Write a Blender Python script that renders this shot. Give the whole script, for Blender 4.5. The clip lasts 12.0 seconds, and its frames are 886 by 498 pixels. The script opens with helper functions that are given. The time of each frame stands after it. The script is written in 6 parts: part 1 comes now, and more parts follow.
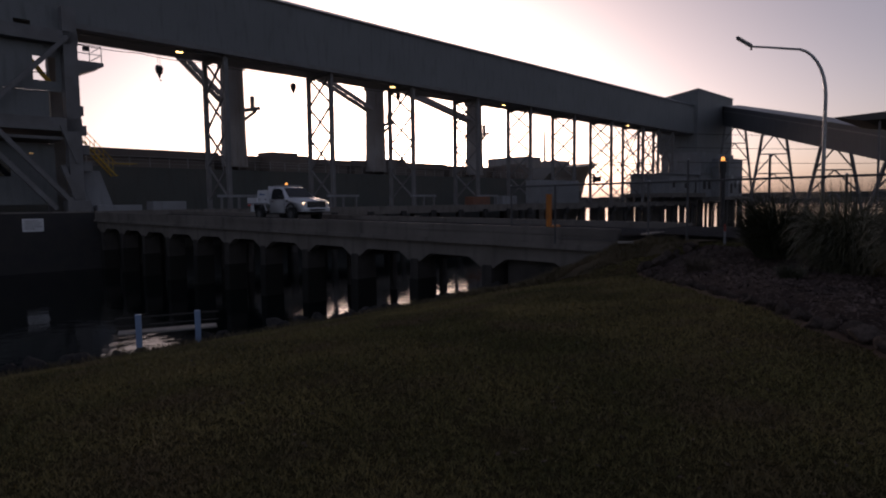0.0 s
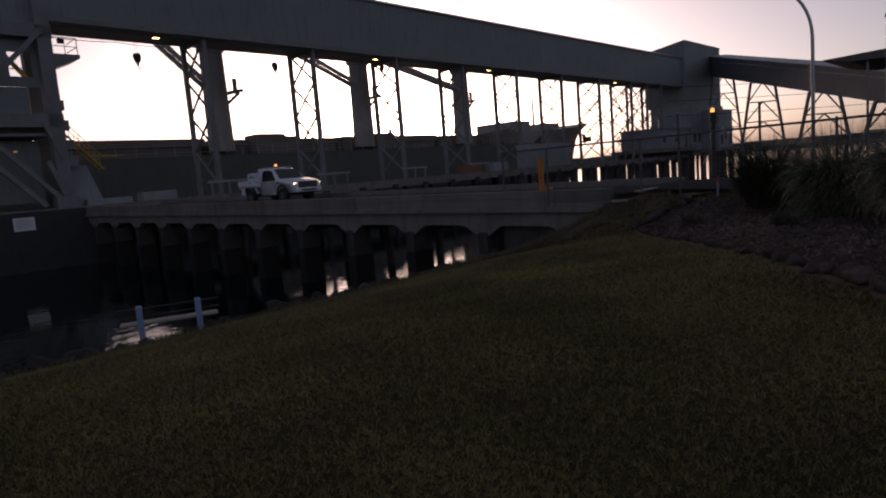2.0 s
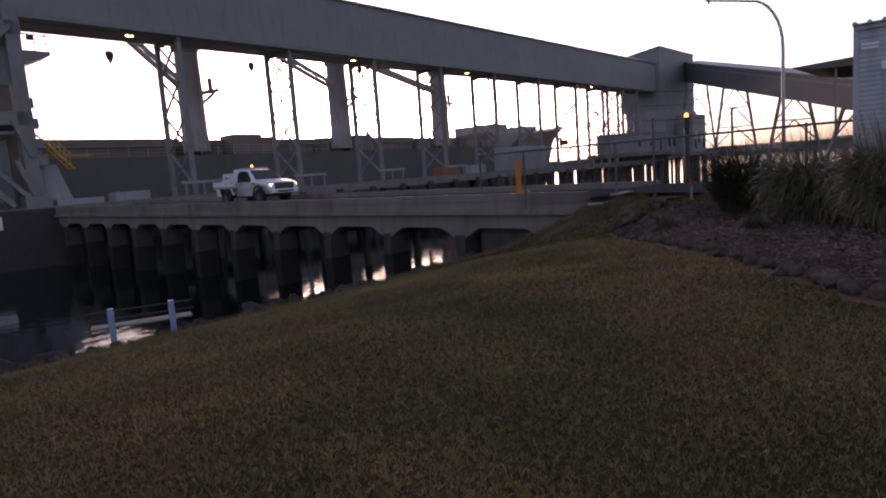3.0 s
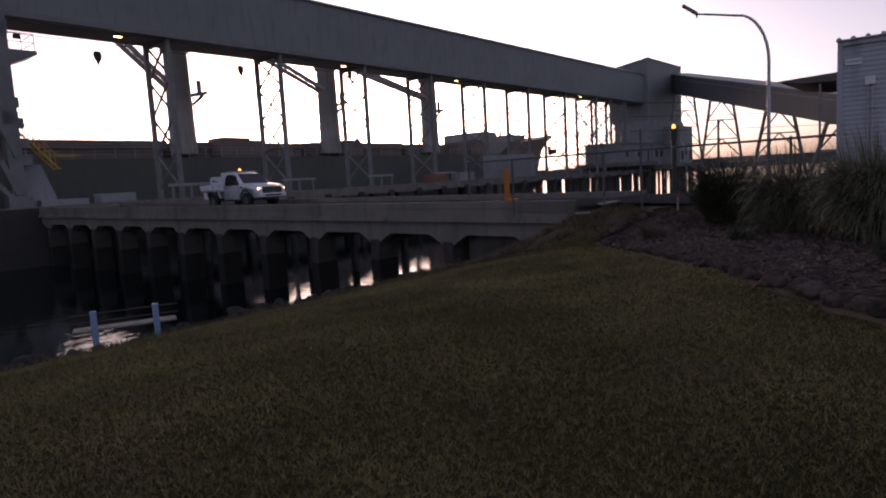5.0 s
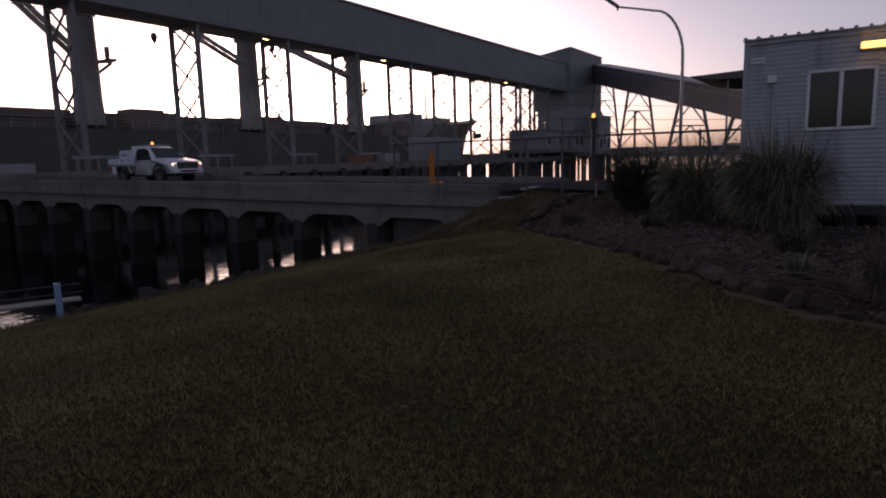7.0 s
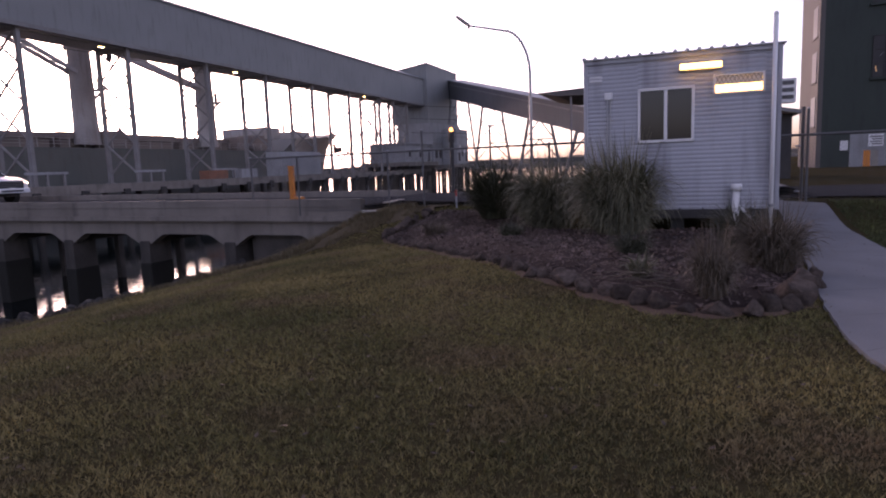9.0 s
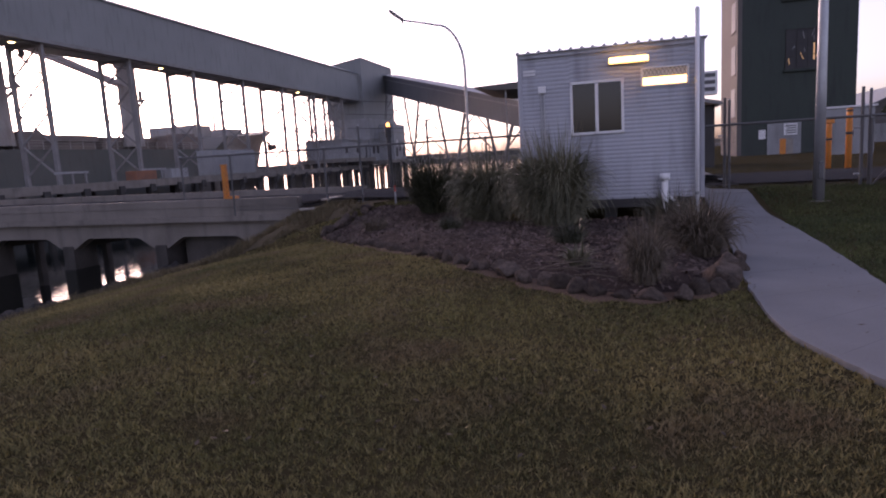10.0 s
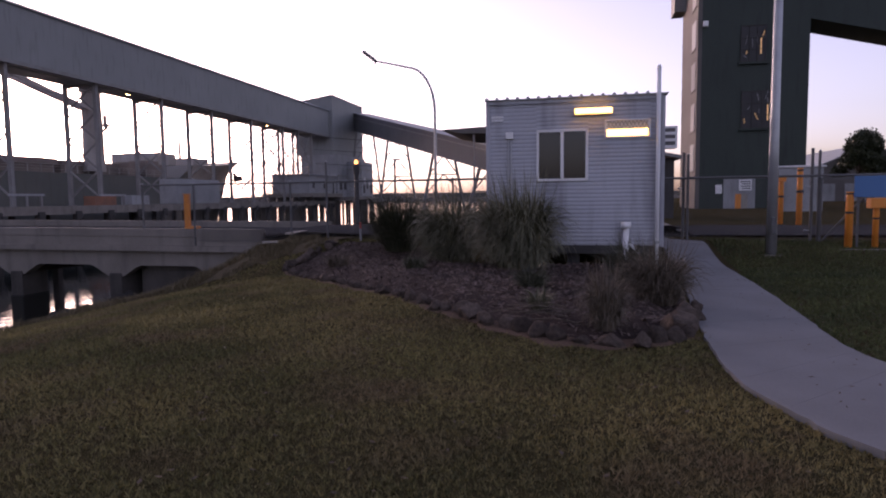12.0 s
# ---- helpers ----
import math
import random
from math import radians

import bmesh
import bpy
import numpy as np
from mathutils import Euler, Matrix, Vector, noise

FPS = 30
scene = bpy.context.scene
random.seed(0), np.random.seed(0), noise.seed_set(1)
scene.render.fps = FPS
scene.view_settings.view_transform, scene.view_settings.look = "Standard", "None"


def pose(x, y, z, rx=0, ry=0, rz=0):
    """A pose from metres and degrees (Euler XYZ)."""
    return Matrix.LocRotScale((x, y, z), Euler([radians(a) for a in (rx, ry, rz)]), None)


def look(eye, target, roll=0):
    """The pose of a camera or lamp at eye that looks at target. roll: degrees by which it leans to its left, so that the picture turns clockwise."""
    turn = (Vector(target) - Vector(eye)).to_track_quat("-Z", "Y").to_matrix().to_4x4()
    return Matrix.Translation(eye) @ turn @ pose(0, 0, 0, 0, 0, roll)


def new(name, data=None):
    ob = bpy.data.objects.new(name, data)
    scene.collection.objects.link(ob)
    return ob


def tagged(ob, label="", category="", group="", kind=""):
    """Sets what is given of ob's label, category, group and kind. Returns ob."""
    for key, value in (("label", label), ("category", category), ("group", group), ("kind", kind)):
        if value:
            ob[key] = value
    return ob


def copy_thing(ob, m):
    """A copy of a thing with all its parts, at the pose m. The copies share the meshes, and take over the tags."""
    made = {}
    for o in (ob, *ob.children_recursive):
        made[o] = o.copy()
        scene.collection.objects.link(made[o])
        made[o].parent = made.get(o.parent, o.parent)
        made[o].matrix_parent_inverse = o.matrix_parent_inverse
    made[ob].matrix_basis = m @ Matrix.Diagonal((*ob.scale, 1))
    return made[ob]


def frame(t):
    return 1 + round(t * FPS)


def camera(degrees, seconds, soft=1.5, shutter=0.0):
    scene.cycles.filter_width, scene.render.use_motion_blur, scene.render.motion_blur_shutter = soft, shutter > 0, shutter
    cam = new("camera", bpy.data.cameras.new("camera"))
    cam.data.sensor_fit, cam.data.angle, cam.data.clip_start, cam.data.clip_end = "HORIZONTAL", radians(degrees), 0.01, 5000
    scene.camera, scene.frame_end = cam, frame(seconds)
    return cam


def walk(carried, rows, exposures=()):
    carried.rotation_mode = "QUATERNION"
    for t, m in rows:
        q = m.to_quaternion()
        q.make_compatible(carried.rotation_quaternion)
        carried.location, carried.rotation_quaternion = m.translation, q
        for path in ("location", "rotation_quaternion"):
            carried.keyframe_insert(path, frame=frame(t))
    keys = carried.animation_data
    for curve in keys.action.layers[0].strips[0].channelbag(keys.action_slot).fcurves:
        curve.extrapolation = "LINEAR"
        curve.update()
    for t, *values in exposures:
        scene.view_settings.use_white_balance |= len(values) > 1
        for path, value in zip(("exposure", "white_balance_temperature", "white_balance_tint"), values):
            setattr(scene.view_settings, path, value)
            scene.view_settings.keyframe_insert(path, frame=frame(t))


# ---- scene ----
# ---------------------------------------------------------------- camera
cam = camera(70.6, 12.0, soft=2.0)
EYE = 1.45
PATH = [
    (0.0, 0.0, -4.27, 0.69), (0.5, 0.47, -4.78, 0.87), (1.0, 0.65, -2.78, 2.03), (1.5, -0.49, -6.43, 5.14), (2.0, -0.78, -6.98, 4.58),
    (2.5, -1.18, -7.01, 3.9), (3.0, -2.81, -6.94, 4.17), (3.5, -3.47, -6.92, 3.57), (3.7, -3.98, -6.78, 3.68), (5.3, -3.57, -6.37, 2.99),
    (5.5, -3.06, -6.55, 2.5), (6.0, -5.63, -6.71, 1.45), (6.5, -8.65, -7.73, 0.31), (6.7, -9.38, -8.29, 0.86), (8.3, -18.25, -7.62, 1.96),
    (8.5, -19.71, -7.83, 2.16), (9.0, -23.13, -7.47, 2.24), (9.5, -27.22, -7.49, 2.95), (10.0, -28.76, -8.2, 3.34), (10.5, -30.61, -7.53, 3.04),
    (11.0, -31.44, -6.98, 1.97), (11.5, -32.19, -5.37, 1.32), (12.0, -31.79, -4.68, 0.73)]
walk(cam, [(t, pose(0, 0, EYE, 90 + p, r, yw)) for t, yw, p, r in PATH],
     exposures=[(t, e, 6350, 32 if t < 2.2 else 46 if t > 8 else 37) for t, e in ((0.0, 0.28), (1.0, 0.28), (1.5, 0.15), (2.0, 0.45), (2.5, 1.65), (3.5, 1.8), (5.5, 0.95), (6.5, 0.6), (8.3, 1.9), (9.0, 2.32), (11.0, 2.35), (12.0, 2.05))])

# ---------------------------------------------------------------- sky and sun
SUN_AZ, SUN_EL = -4.0, 2.4
world = bpy.data.worlds.new("dusk_sky")
scene.world = world
world.use_nodes = True
wn, wl = world.node_tree.nodes, world.node_tree.links
wn.clear()
sky = wn.new("ShaderNodeTexSky")
sky.sky_type, sky.sun_disc = "NISHITA", False
sky.sun_elevation, sky.sun_rotation = radians(SUN_EL), radians(SUN_AZ)
sky.air_density, sky.dust_density, sky.ozone_density = 0.6, 2.5, 1.0
bg, wo = wn.new("ShaderNodeBackground"), wn.new("ShaderNodeOutputWorld")
bg.inputs["Strength"].default_value = 0.15
haze = wn.new("ShaderNodeHueSaturation")
haze.inputs["Hue"].default_value, haze.inputs["Saturation"].default_value = 0.5, 0.62
wl.new(sky.outputs["Color"], haze.inputs["Color"])
wl.new(haze.outputs["Color"], bg.inputs["Color"])
wl.new(bg.outputs["Background"], wo.inputs["Surface"])
sun = new("sun", bpy.data.lights.new("sun", "SUN"))
sun.data.energy, sun.data.angle, sun.data.color = 0.5, radians(10), (1.0, 0.78, 0.55)
sun.matrix_world = look((0, 0, 0), (-math.sin(radians(SUN_AZ)) * 10, -math.cos(radians(SUN_AZ)) * 10, -10 * math.tan(radians(SUN_EL))))

# ---------------------------------------------------------------- materials


def material(name, color, color2=None, rough=0.7, metal=0.0, grain=30.0, patch=1.2, bump=0.15, depth=0.01, stain=None, stain_amount=0.35, per_object=0.0, gloss=0.5):
    """Two colours mixed by coarse patches and fine grain, with relief; stain adds dark runs of its own shape."""
    m = bpy.data.materials.new(name)
    m.use_nodes = True
    n, l = m.node_tree.nodes, m.node_tree.links
    b = n["Principled BSDF"]
    b.inputs["Roughness"].default_value, b.inputs["Metallic"].default_value = rough, metal
    b.inputs["Specular IOR Level"].default_value = gloss
    color2 = color2 or tuple(c * 0.72 for c in color)
    tc = n.new("ShaderNodeTexCoord")
    big, fine = n.new("ShaderNodeTexNoise"), n.new("ShaderNodeTexNoise")
    big.inputs["Scale"].default_value, big.inputs["Detail"].default_value = patch, 5
    fine.inputs["Scale"].default_value, fine.inputs["Detail"].default_value = grain, 4
    for t in (big, fine):
        l.new(tc.outputs["Object"], t.inputs["Vector"])
    add = n.new("ShaderNodeMath")
    add.operation = "MULTIPLY_ADD"
    l.new(fine.outputs["Fac"], add.inputs[0])
    add.inputs[1].default_value = 0.5
    l.new(big.outputs["Fac"], add.inputs[2])
    ramp = n.new("ShaderNodeMapRange")
    ramp.inputs["From Min"].default_value, ramp.inputs["From Max"].default_value = 0.5, 1.0
    l.new(add.outputs[0], ramp.inputs["Value"])
    mix = n.new("ShaderNodeMix")
    mix.data_type = "RGBA"
    mix.inputs[6].default_value, mix.inputs[7].default_value = (*color, 1), (*color2, 1)
    l.new(ramp.outputs["Result"], mix.inputs[0])
    out = mix.outputs[2]
    if stain:
        st = n.new("ShaderNodeTexNoise")
        mp = n.new("ShaderNodeMapping")
        mp.inputs["Scale"].default_value = (1.6, 1.6, 0.22)
        l.new(tc.outputs["Object"], mp.inputs["Vector"])
        l.new(mp.outputs["Vector"], st.inputs["Vector"])
        st.inputs["Scale"].default_value, st.inputs["Detail"].default_value = 1.5, 6
        sr = n.new("ShaderNodeMapRange")
        sr.inputs["From Min"].default_value, sr.inputs["From Max"].default_value = 0.52, 0.75
        sr.inputs["To Max"].default_value = stain_amount
        l.new(st.outputs["Fac"], sr.inputs["Value"])
        m2 = n.new("ShaderNodeMix")
        m2.data_type = "RGBA"
        l.new(sr.outputs["Result"], m2.inputs[0])
        l.new(out, m2.inputs[6])
        m2.inputs[7].default_value = (*stain, 1)
        out = m2.outputs[2]
    if per_object:
        oi, hs, mr = n.new("ShaderNodeObjectInfo"), n.new("ShaderNodeHueSaturation"), n.new("ShaderNodeMapRange")
        mr.inputs["To Min"].default_value, mr.inputs["To Max"].default_value = 1 - per_object, 1 + per_object
        l.new(oi.outputs["Random"], mr.inputs["Value"])
        l.new(mr.outputs["Result"], hs.inputs["Value"])
        l.new(out, hs.inputs["Color"])
        out = hs.outputs["Color"]
    l.new(out, b.inputs["Base Color"])
    if bump:
        bp = n.new("ShaderNodeBump")
        bp.inputs["Strength"].default_value, bp.inputs["Distance"].default_value = bump, depth
        l.new(fine.outputs["Fac"], bp.inputs["Height"])
        l.new(bp.outputs["Normal"], b.inputs["Normal"])
    return m


def island_material(name, color, color2, rough=0.6, soft=0.0):
    """For blades and leaves: each island takes its own shade between two colours."""
    m = bpy.data.materials.new(name)
    m.use_nodes = True
    n, l = m.node_tree.nodes, m.node_tree.links
    b = n["Principled BSDF"]
    b.inputs["Roughness"].default_value = rough
    b.inputs["Subsurface Weight"].default_value = soft
    g, mix, tc, no = n.new("ShaderNodeNewGeometry"), n.new("ShaderNodeMix"), n.new("ShaderNodeTexCoord"), n.new("ShaderNodeTexNoise")
    no.inputs["Scale"].default_value = 0.6
    l.new(tc.outputs["Object"], no.inputs["Vector"])
    av = n.new("ShaderNodeMath")
    av.operation = "MULTIPLY_ADD"
    l.new(g.outputs["Random Per Island"], av.inputs[0])
    av.inputs[1].default_value = 0.6
    sb = n.new("ShaderNodeMapRange")
    sb.inputs["From Min"].default_value, sb.inputs["From Max"].default_value = 0.35, 0.65
    sb.inputs["To Min"].default_value, sb.inputs["To Max"].default_value = 0.0, 0.4
    l.new(no.outputs["Fac"], sb.inputs["Value"])
    l.new(sb.outputs["Result"], av.inputs[2])
    mix.data_type = "RGBA"
    mix.inputs[6].default_value, mix.inputs[7].default_value = (*color, 1), (*color2, 1)
    l.new(av.outputs[0], mix.inputs[0])
    l.new(mix.outputs[2], b.inputs["Base Color"])
    return m


def glow(name, color, strength):
    m = bpy.data.materials.new(name)
    m.use_nodes = True
    b = m.node_tree.nodes["Principled BSDF"]
    b.inputs["Base Color"].default_value = (*color, 1)
    b.inputs["Emission Color"].default_value = (*color, 1)
    b.inputs["Emission Strength"].default_value = strength
    return m


def dark_glass(name, color=(0.02, 0.022, 0.025), rough=0.06):
    m = bpy.data.materials.new(name)
    m.use_nodes = True
    b = m.node_tree.nodes["Principled BSDF"]
    b.inputs["Base Color"].default_value = (*color, 1)
    b.inputs["Roughness"].default_value = rough
    return m


def water_material():
    m = bpy.data.materials.new("harbour_water")
    m.use_nodes = True
    n, l = m.node_tree.nodes, m.node_tree.links
    b = n["Principled BSDF"]
    b.inputs["Base Color"].default_value = (0.006, 0.009, 0.009, 1)
    b.inputs["Roughness"].default_value, b.inputs["IOR"].default_value = 0.02, 1.33
    b.inputs["Specular IOR Level"].default_value = 0.28
    tc, mp = n.new("ShaderNodeTexCoord"), n.new("ShaderNodeMapping")
    mp.inputs["Scale"].default_value = (1.0, 1.0, 1.0)
    l.new(tc.outputs["Object"], mp.inputs["Vector"])
    n1, n2, ad = n.new("ShaderNodeTexNoise"), n.new("ShaderNodeTexNoise"), n.new("ShaderNodeMath")
    n1.inputs["Scale"].default_value, n1.inputs["Detail"].default_value = 1.7, 3
    n2.inputs["Scale"].default_value, n2.inputs["Detail"].default_value = 6.5, 2
    for t in (n1, n2):
        l.new(mp.outputs["Vector"], t.inputs["Vector"])
    ad.operation = "MULTIPLY_ADD"
    ad.inputs[1].default_value = 0.22
    l.new(n2.outputs["Fac"], ad.inputs[0])
    l.new(n1.outputs["Fac"], ad.inputs[2])
    bp = n.new("ShaderNodeBump")
    bp.inputs["Strength"].default_value, bp.inputs["Distance"].default_value = 0.5, 0.016
    l.new(ad.outputs[0], bp.inputs["Height"])
    l.new(bp.outputs["Normal"], b.inputs["Normal"])
    return m


def lawn_material():
    """Mown blades: each its own shade, with broad greener stretches and sharper dry patches."""
    m = island_material("mown_grass", (0.04, 0.042, 0.011), (0.345, 0.262, 0.095), 0.8)
    n, l = m.node_tree.nodes, m.node_tree.links
    b = n["Principled BSDF"]
    tc, out = n.new("ShaderNodeTexCoord"), b.inputs["Base Color"].links[0].from_socket
    for scale, lo, hi, amount, color in ((0.22, 0.45, 0.65, 0.6, (0.062, 0.078, 0.016)), (0.75, 0.52, 0.66, 0.8, (0.175, 0.118, 0.06)), (3.2, 0.58, 0.7, 0.6, (0.14, 0.095, 0.05))):
        no, mr, mx = n.new("ShaderNodeTexNoise"), n.new("ShaderNodeMapRange"), n.new("ShaderNodeMix")
        no.inputs["Scale"].default_value, no.inputs["Detail"].default_value = scale, 5
        l.new(tc.outputs["Object"], no.inputs["Vector"])
        mr.inputs["From Min"].default_value, mr.inputs["From Max"].default_value, mr.inputs["To Max"].default_value = lo, hi, amount
        l.new(no.outputs["Fac"], mr.inputs["Value"])
        mx.data_type = "RGBA"
        mx.inputs[7].default_value = (*color, 1)
        l.new(mr.outputs["Result"], mx.inputs[0])
        l.new(out, mx.inputs[6])
        out = mx.outputs[2]
    l.new(out, b.inputs["Base Color"])
    return m


# Soil kept dark so that shade between the blades lies in its colour.
M_soil = material("darkened_lawn_soil", (0.04, 0.036, 0.017), (0.068, 0.053, 0.029), 1.0, grain=60, patch=0.55, bump=0.6, depth=0.02, gloss=0.0)
M_grass = lawn_material()
# Greener grass past the path, with the shade there darkened into its colour.
M_shaded_green_grass = island_material("shaded_green_grass", (0.022, 0.036, 0.009), (0.11, 0.125, 0.035), 0.8)
M_water = water_material()
M_concrete = material("weathered_concrete", (0.25, 0.225, 0.2), (0.16, 0.143, 0.125), 0.9, gloss=0.2, grain=25, patch=0.7, bump=0.3, stain=(0.08, 0.075, 0.07), stain_amount=0.6)
M_path = material("pale_concrete_path", (0.185, 0.188, 0.197), (0.13, 0.131, 0.136), 0.9, grain=90, patch=0.9, bump=0.25, depth=0.004)
M_asphalt = material("asphalt", (0.046, 0.046, 0.048), (0.062, 0.06, 0.06), 1.0, grain=80, patch=0.5, bump=0.3, gloss=0.0)
M_earth = material("bare_red_earth", (0.15, 0.095, 0.07), (0.085, 0.062, 0.045), 0.95, grain=50, patch=2.0, bump=0.7, depth=0.015, gloss=0.1)
M_verge = material("weedy_earth", (0.12, 0.092, 0.058), (0.075, 0.062, 0.036), 0.95, grain=22, patch=1.1, bump=0.8, depth=0.03, gloss=0.1)
M_rust = material("rusty_orange_paint", (0.28, 0.11, 0.06), (0.17, 0.09, 0.06), 0.75, grain=12, patch=1.2, bump=0.2)
M_wire = material("dull_fence_steel", (0.13, 0.13, 0.135), (0.09, 0.088, 0.085), 0.7, 0.2, grain=40, patch=2, bump=0.05)
M_gallery = material("grey_gallery_cladding", (0.23, 0.24, 0.24), (0.185, 0.195, 0.195), 0.6, grain=8, patch=0.15, bump=0.05, stain=(0.08, 0.085, 0.08), stain_amount=0.4)
M_incline = material("dark_grey_conveyor_cladding", (0.135, 0.14, 0.145), (0.10, 0.105, 0.11), 0.65, grain=8, patch=0.2, bump=0.05, stain=(0.05, 0.05, 0.05), stain_amount=0.4)
M_roofing = material("light_roof_sheet", (0.24, 0.26, 0.27), (0.19, 0.2, 0.21), 0.5, grain=10, patch=0.3, bump=0.05)
M_steel = material("painted_grey_steel", (0.24, 0.24, 0.24), (0.17, 0.16, 0.155), 0.6, 0.1, grain=15, patch=0.8, bump=0.1)
M_galv = material("galvanised_steel", (0.42, 0.43, 0.44), (0.3, 0.31, 0.32), 0.45, 0.6, grain=40, patch=2, bump=0.05)
M_panelgrey = material("pale_grey_plant_cladding", (0.32, 0.33, 0.34), (0.22, 0.225, 0.23), 0.7, grain=10, patch=0.4, bump=0.1, stain=(0.12, 0.11, 0.1))
M_hull = material("dark_green_hull_paint", (0.085, 0.1, 0.095), (0.115, 0.118, 0.11), 0.6, grain=6, patch=0.2, bump=0.1, stain=(0.06, 0.045, 0.035), stain_amount=0.3)
M_shipgrey = material("pale_ship_paint", (0.40, 0.39, 0.38), (0.3, 0.285, 0.27), 0.6, grain=6, patch=0.3, bump=0.1, stain=(0.12, 0.08, 0.06), stain_amount=0.4)
M_shipdeck = material("ship_deck_brown", (0.24, 0.2, 0.18), (0.17, 0.15, 0.14), 0.7, grain=6, patch=0.3, bump=0.1)
M_shed = material("white_painted_cladding", (0.41, 0.425, 0.465), (0.345, 0.355, 0.385), 0.5, grain=14, patch=0.8, bump=0.04, stain=(0.17, 0.17, 0.18), stain_amount=0.75)
M_white = material("white_paint", (0.75, 0.75, 0.75), (0.66, 0.66, 0.66), 0.45, grain=30, patch=2, bump=0.03)
M_carpaint = material("white_vehicle_paint", (0.74, 0.75, 0.78), (0.68, 0.69, 0.72), 0.25, grain=5, patch=1, bump=0)
M_black = material("black_plastic", (0.02, 0.02, 0.022), (0.035, 0.035, 0.035), 0.6, grain=30, bump=0.05)
M_rubber = material("tyre_rubber", (0.018, 0.018, 0.018), (0.03, 0.03, 0.03), 0.85, grain=60, bump=0.2)
M_dark = material("dark_frame_and_shade", (0.03, 0.03, 0.032), (0.05, 0.045, 0.04), 0.8, grain=20, bump=0.2)
M_glass = dark_glass("dark_window_glass")
M_orange = material("orange_safety_paint", (0.75, 0.26, 0.03), (0.62, 0.2, 0.03), 0.5, grain=20, patch=2, bump=0.05, stain=(0.25, 0.12, 0.05), stain_amount=0.3)
M_red = material("red_paint", (0.5, 0.06, 0.04), (0.4, 0.05, 0.04), 0.5, grain=20, bump=0.05)
M_green = material("dark_green_cladding", (0.028, 0.042, 0.034), (0.021, 0.033, 0.027), 0.7, grain=5, patch=0.3, bump=0.05, stain=(0.012, 0.016, 0.014), stain_amount=0.6)
M_cream = material("beige_cladding", (0.12, 0.11, 0.10), (0.095, 0.085, 0.08), 0.75, grain=6, patch=0.4, bump=0.05, stain=(0.1, 0.09, 0.08))
M_rock = material("grey_brown_boulder", (0.125, 0.095, 0.078), (0.045, 0.036, 0.031), 0.95, grain=11, patch=2.5, bump=0.9, depth=0.03, per_object=0.4, gloss=0.2)
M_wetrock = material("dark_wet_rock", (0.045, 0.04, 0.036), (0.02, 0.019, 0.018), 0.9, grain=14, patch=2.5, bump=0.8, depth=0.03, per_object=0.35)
M_weed = material("tidal_growth", (0.022, 0.021, 0.015), (0.012, 0.012, 0.010), 0.9, grain=30, patch=0.3, bump=0.7, depth=0.02)
M_oldslat = material("dark_weathered_slat", (0.05, 0.045, 0.04), (0.03, 0.027, 0.025), 0.85, grain=60, patch=0.3, bump=0.2)
# Much darker than the weathered concrete; for piers, piles and cross beams.
M_pier = material("dark_stained_concrete", (0.085, 0.075, 0.066), (0.04, 0.035, 0.031), 0.85, grain=20, patch=0.9, bump=0.3, stain=(0.03, 0.03, 0.028), stain_amount=0.8)
M_mulch = material("bark_mulch", (0.07, 0.051, 0.044), (0.036, 0.027, 0.025), 0.95, grain=45, patch=2.5, bump=1.0, depth=0.03, gloss=0.08)
M_tuss = island_material("tussock_blades", (0.036, 0.041, 0.02), (0.235, 0.22, 0.138), 0.6)
M_tuss_dark = island_material("green_strap_leaves", (0.018, 0.024, 0.012), (0.085, 0.085, 0.048), 0.6)
M_tuss_dry = island_material("dry_tussock_blades", (0.03, 0.026, 0.017), (0.205, 0.16, 0.115), 0.7)
M_leaf = island_material("dark_tree_leaves", (0.018, 0.03, 0.012), (0.05, 0.06, 0.022), 0.6)
M_bark = material("tree_bark", (0.1, 0.08, 0.065), (0.06, 0.05, 0.04), 0.9, grain=20, bump=0.6)
M_wood = material("weathered_timber", (0.34, 0.31, 0.27), (0.22, 0.2, 0.18), 0.8, grain=40, patch=2, bump=0.3)
M_blue = material("pale_blue_paint", (0.24, 0.34, 0.50), (0.2, 0.29, 0.43), 0.55, grain=25, patch=3, bump=0.1)
M_bluesign = material("blue_sign_paint", (0.05, 0.16, 0.36), (0.04, 0.13, 0.3), 0.5, grain=20, bump=0.02)
M_hills = material("far_wooded_shore", (0.028, 0.03, 0.025), (0.018, 0.02, 0.017), 1.0, grain=0.3, patch=0.02, bump=0)
M_yellow = material("yellow_paint", (0.7, 0.45, 0.05), (0.6, 0.38, 0.05), 0.5, grain=20, bump=0.05)
M_warmglow = glow("warm_glow", (1.0, 0.62, 0.24), 0.08)
M_tube = glow("warm_fluorescent_tube", (1.0, 0.56, 0.10), 1.9)
M_headlight = glow("headlamp_glow", (1.0, 0.72, 0.4), 4.0)
M_beacon = glow("amber_beacon", (1.0, 0.42, 0.08), 1.3)
M_tail = glow("red_tail_lamp", (0.6, 0.04, 0.03), 0.05)
M_flood = glow("sodium_floodlight", (1.0, 0.66, 0.2), 6.0)

# ---------------------------------------------------------------- building helpers
GRID = 46.0
CG, SG = math.cos(radians(GRID)), math.sin(radians(GRID))


def W(a, b, z=0.0):
    """From the wharf's own axes (a along the wharf, b towards it) to the world."""
    return Vector((CG * a - SG * b, SG * a + CG * b, z))


def to_ab(x, y):
    return CG * x + SG * y, -SG * x + CG * y


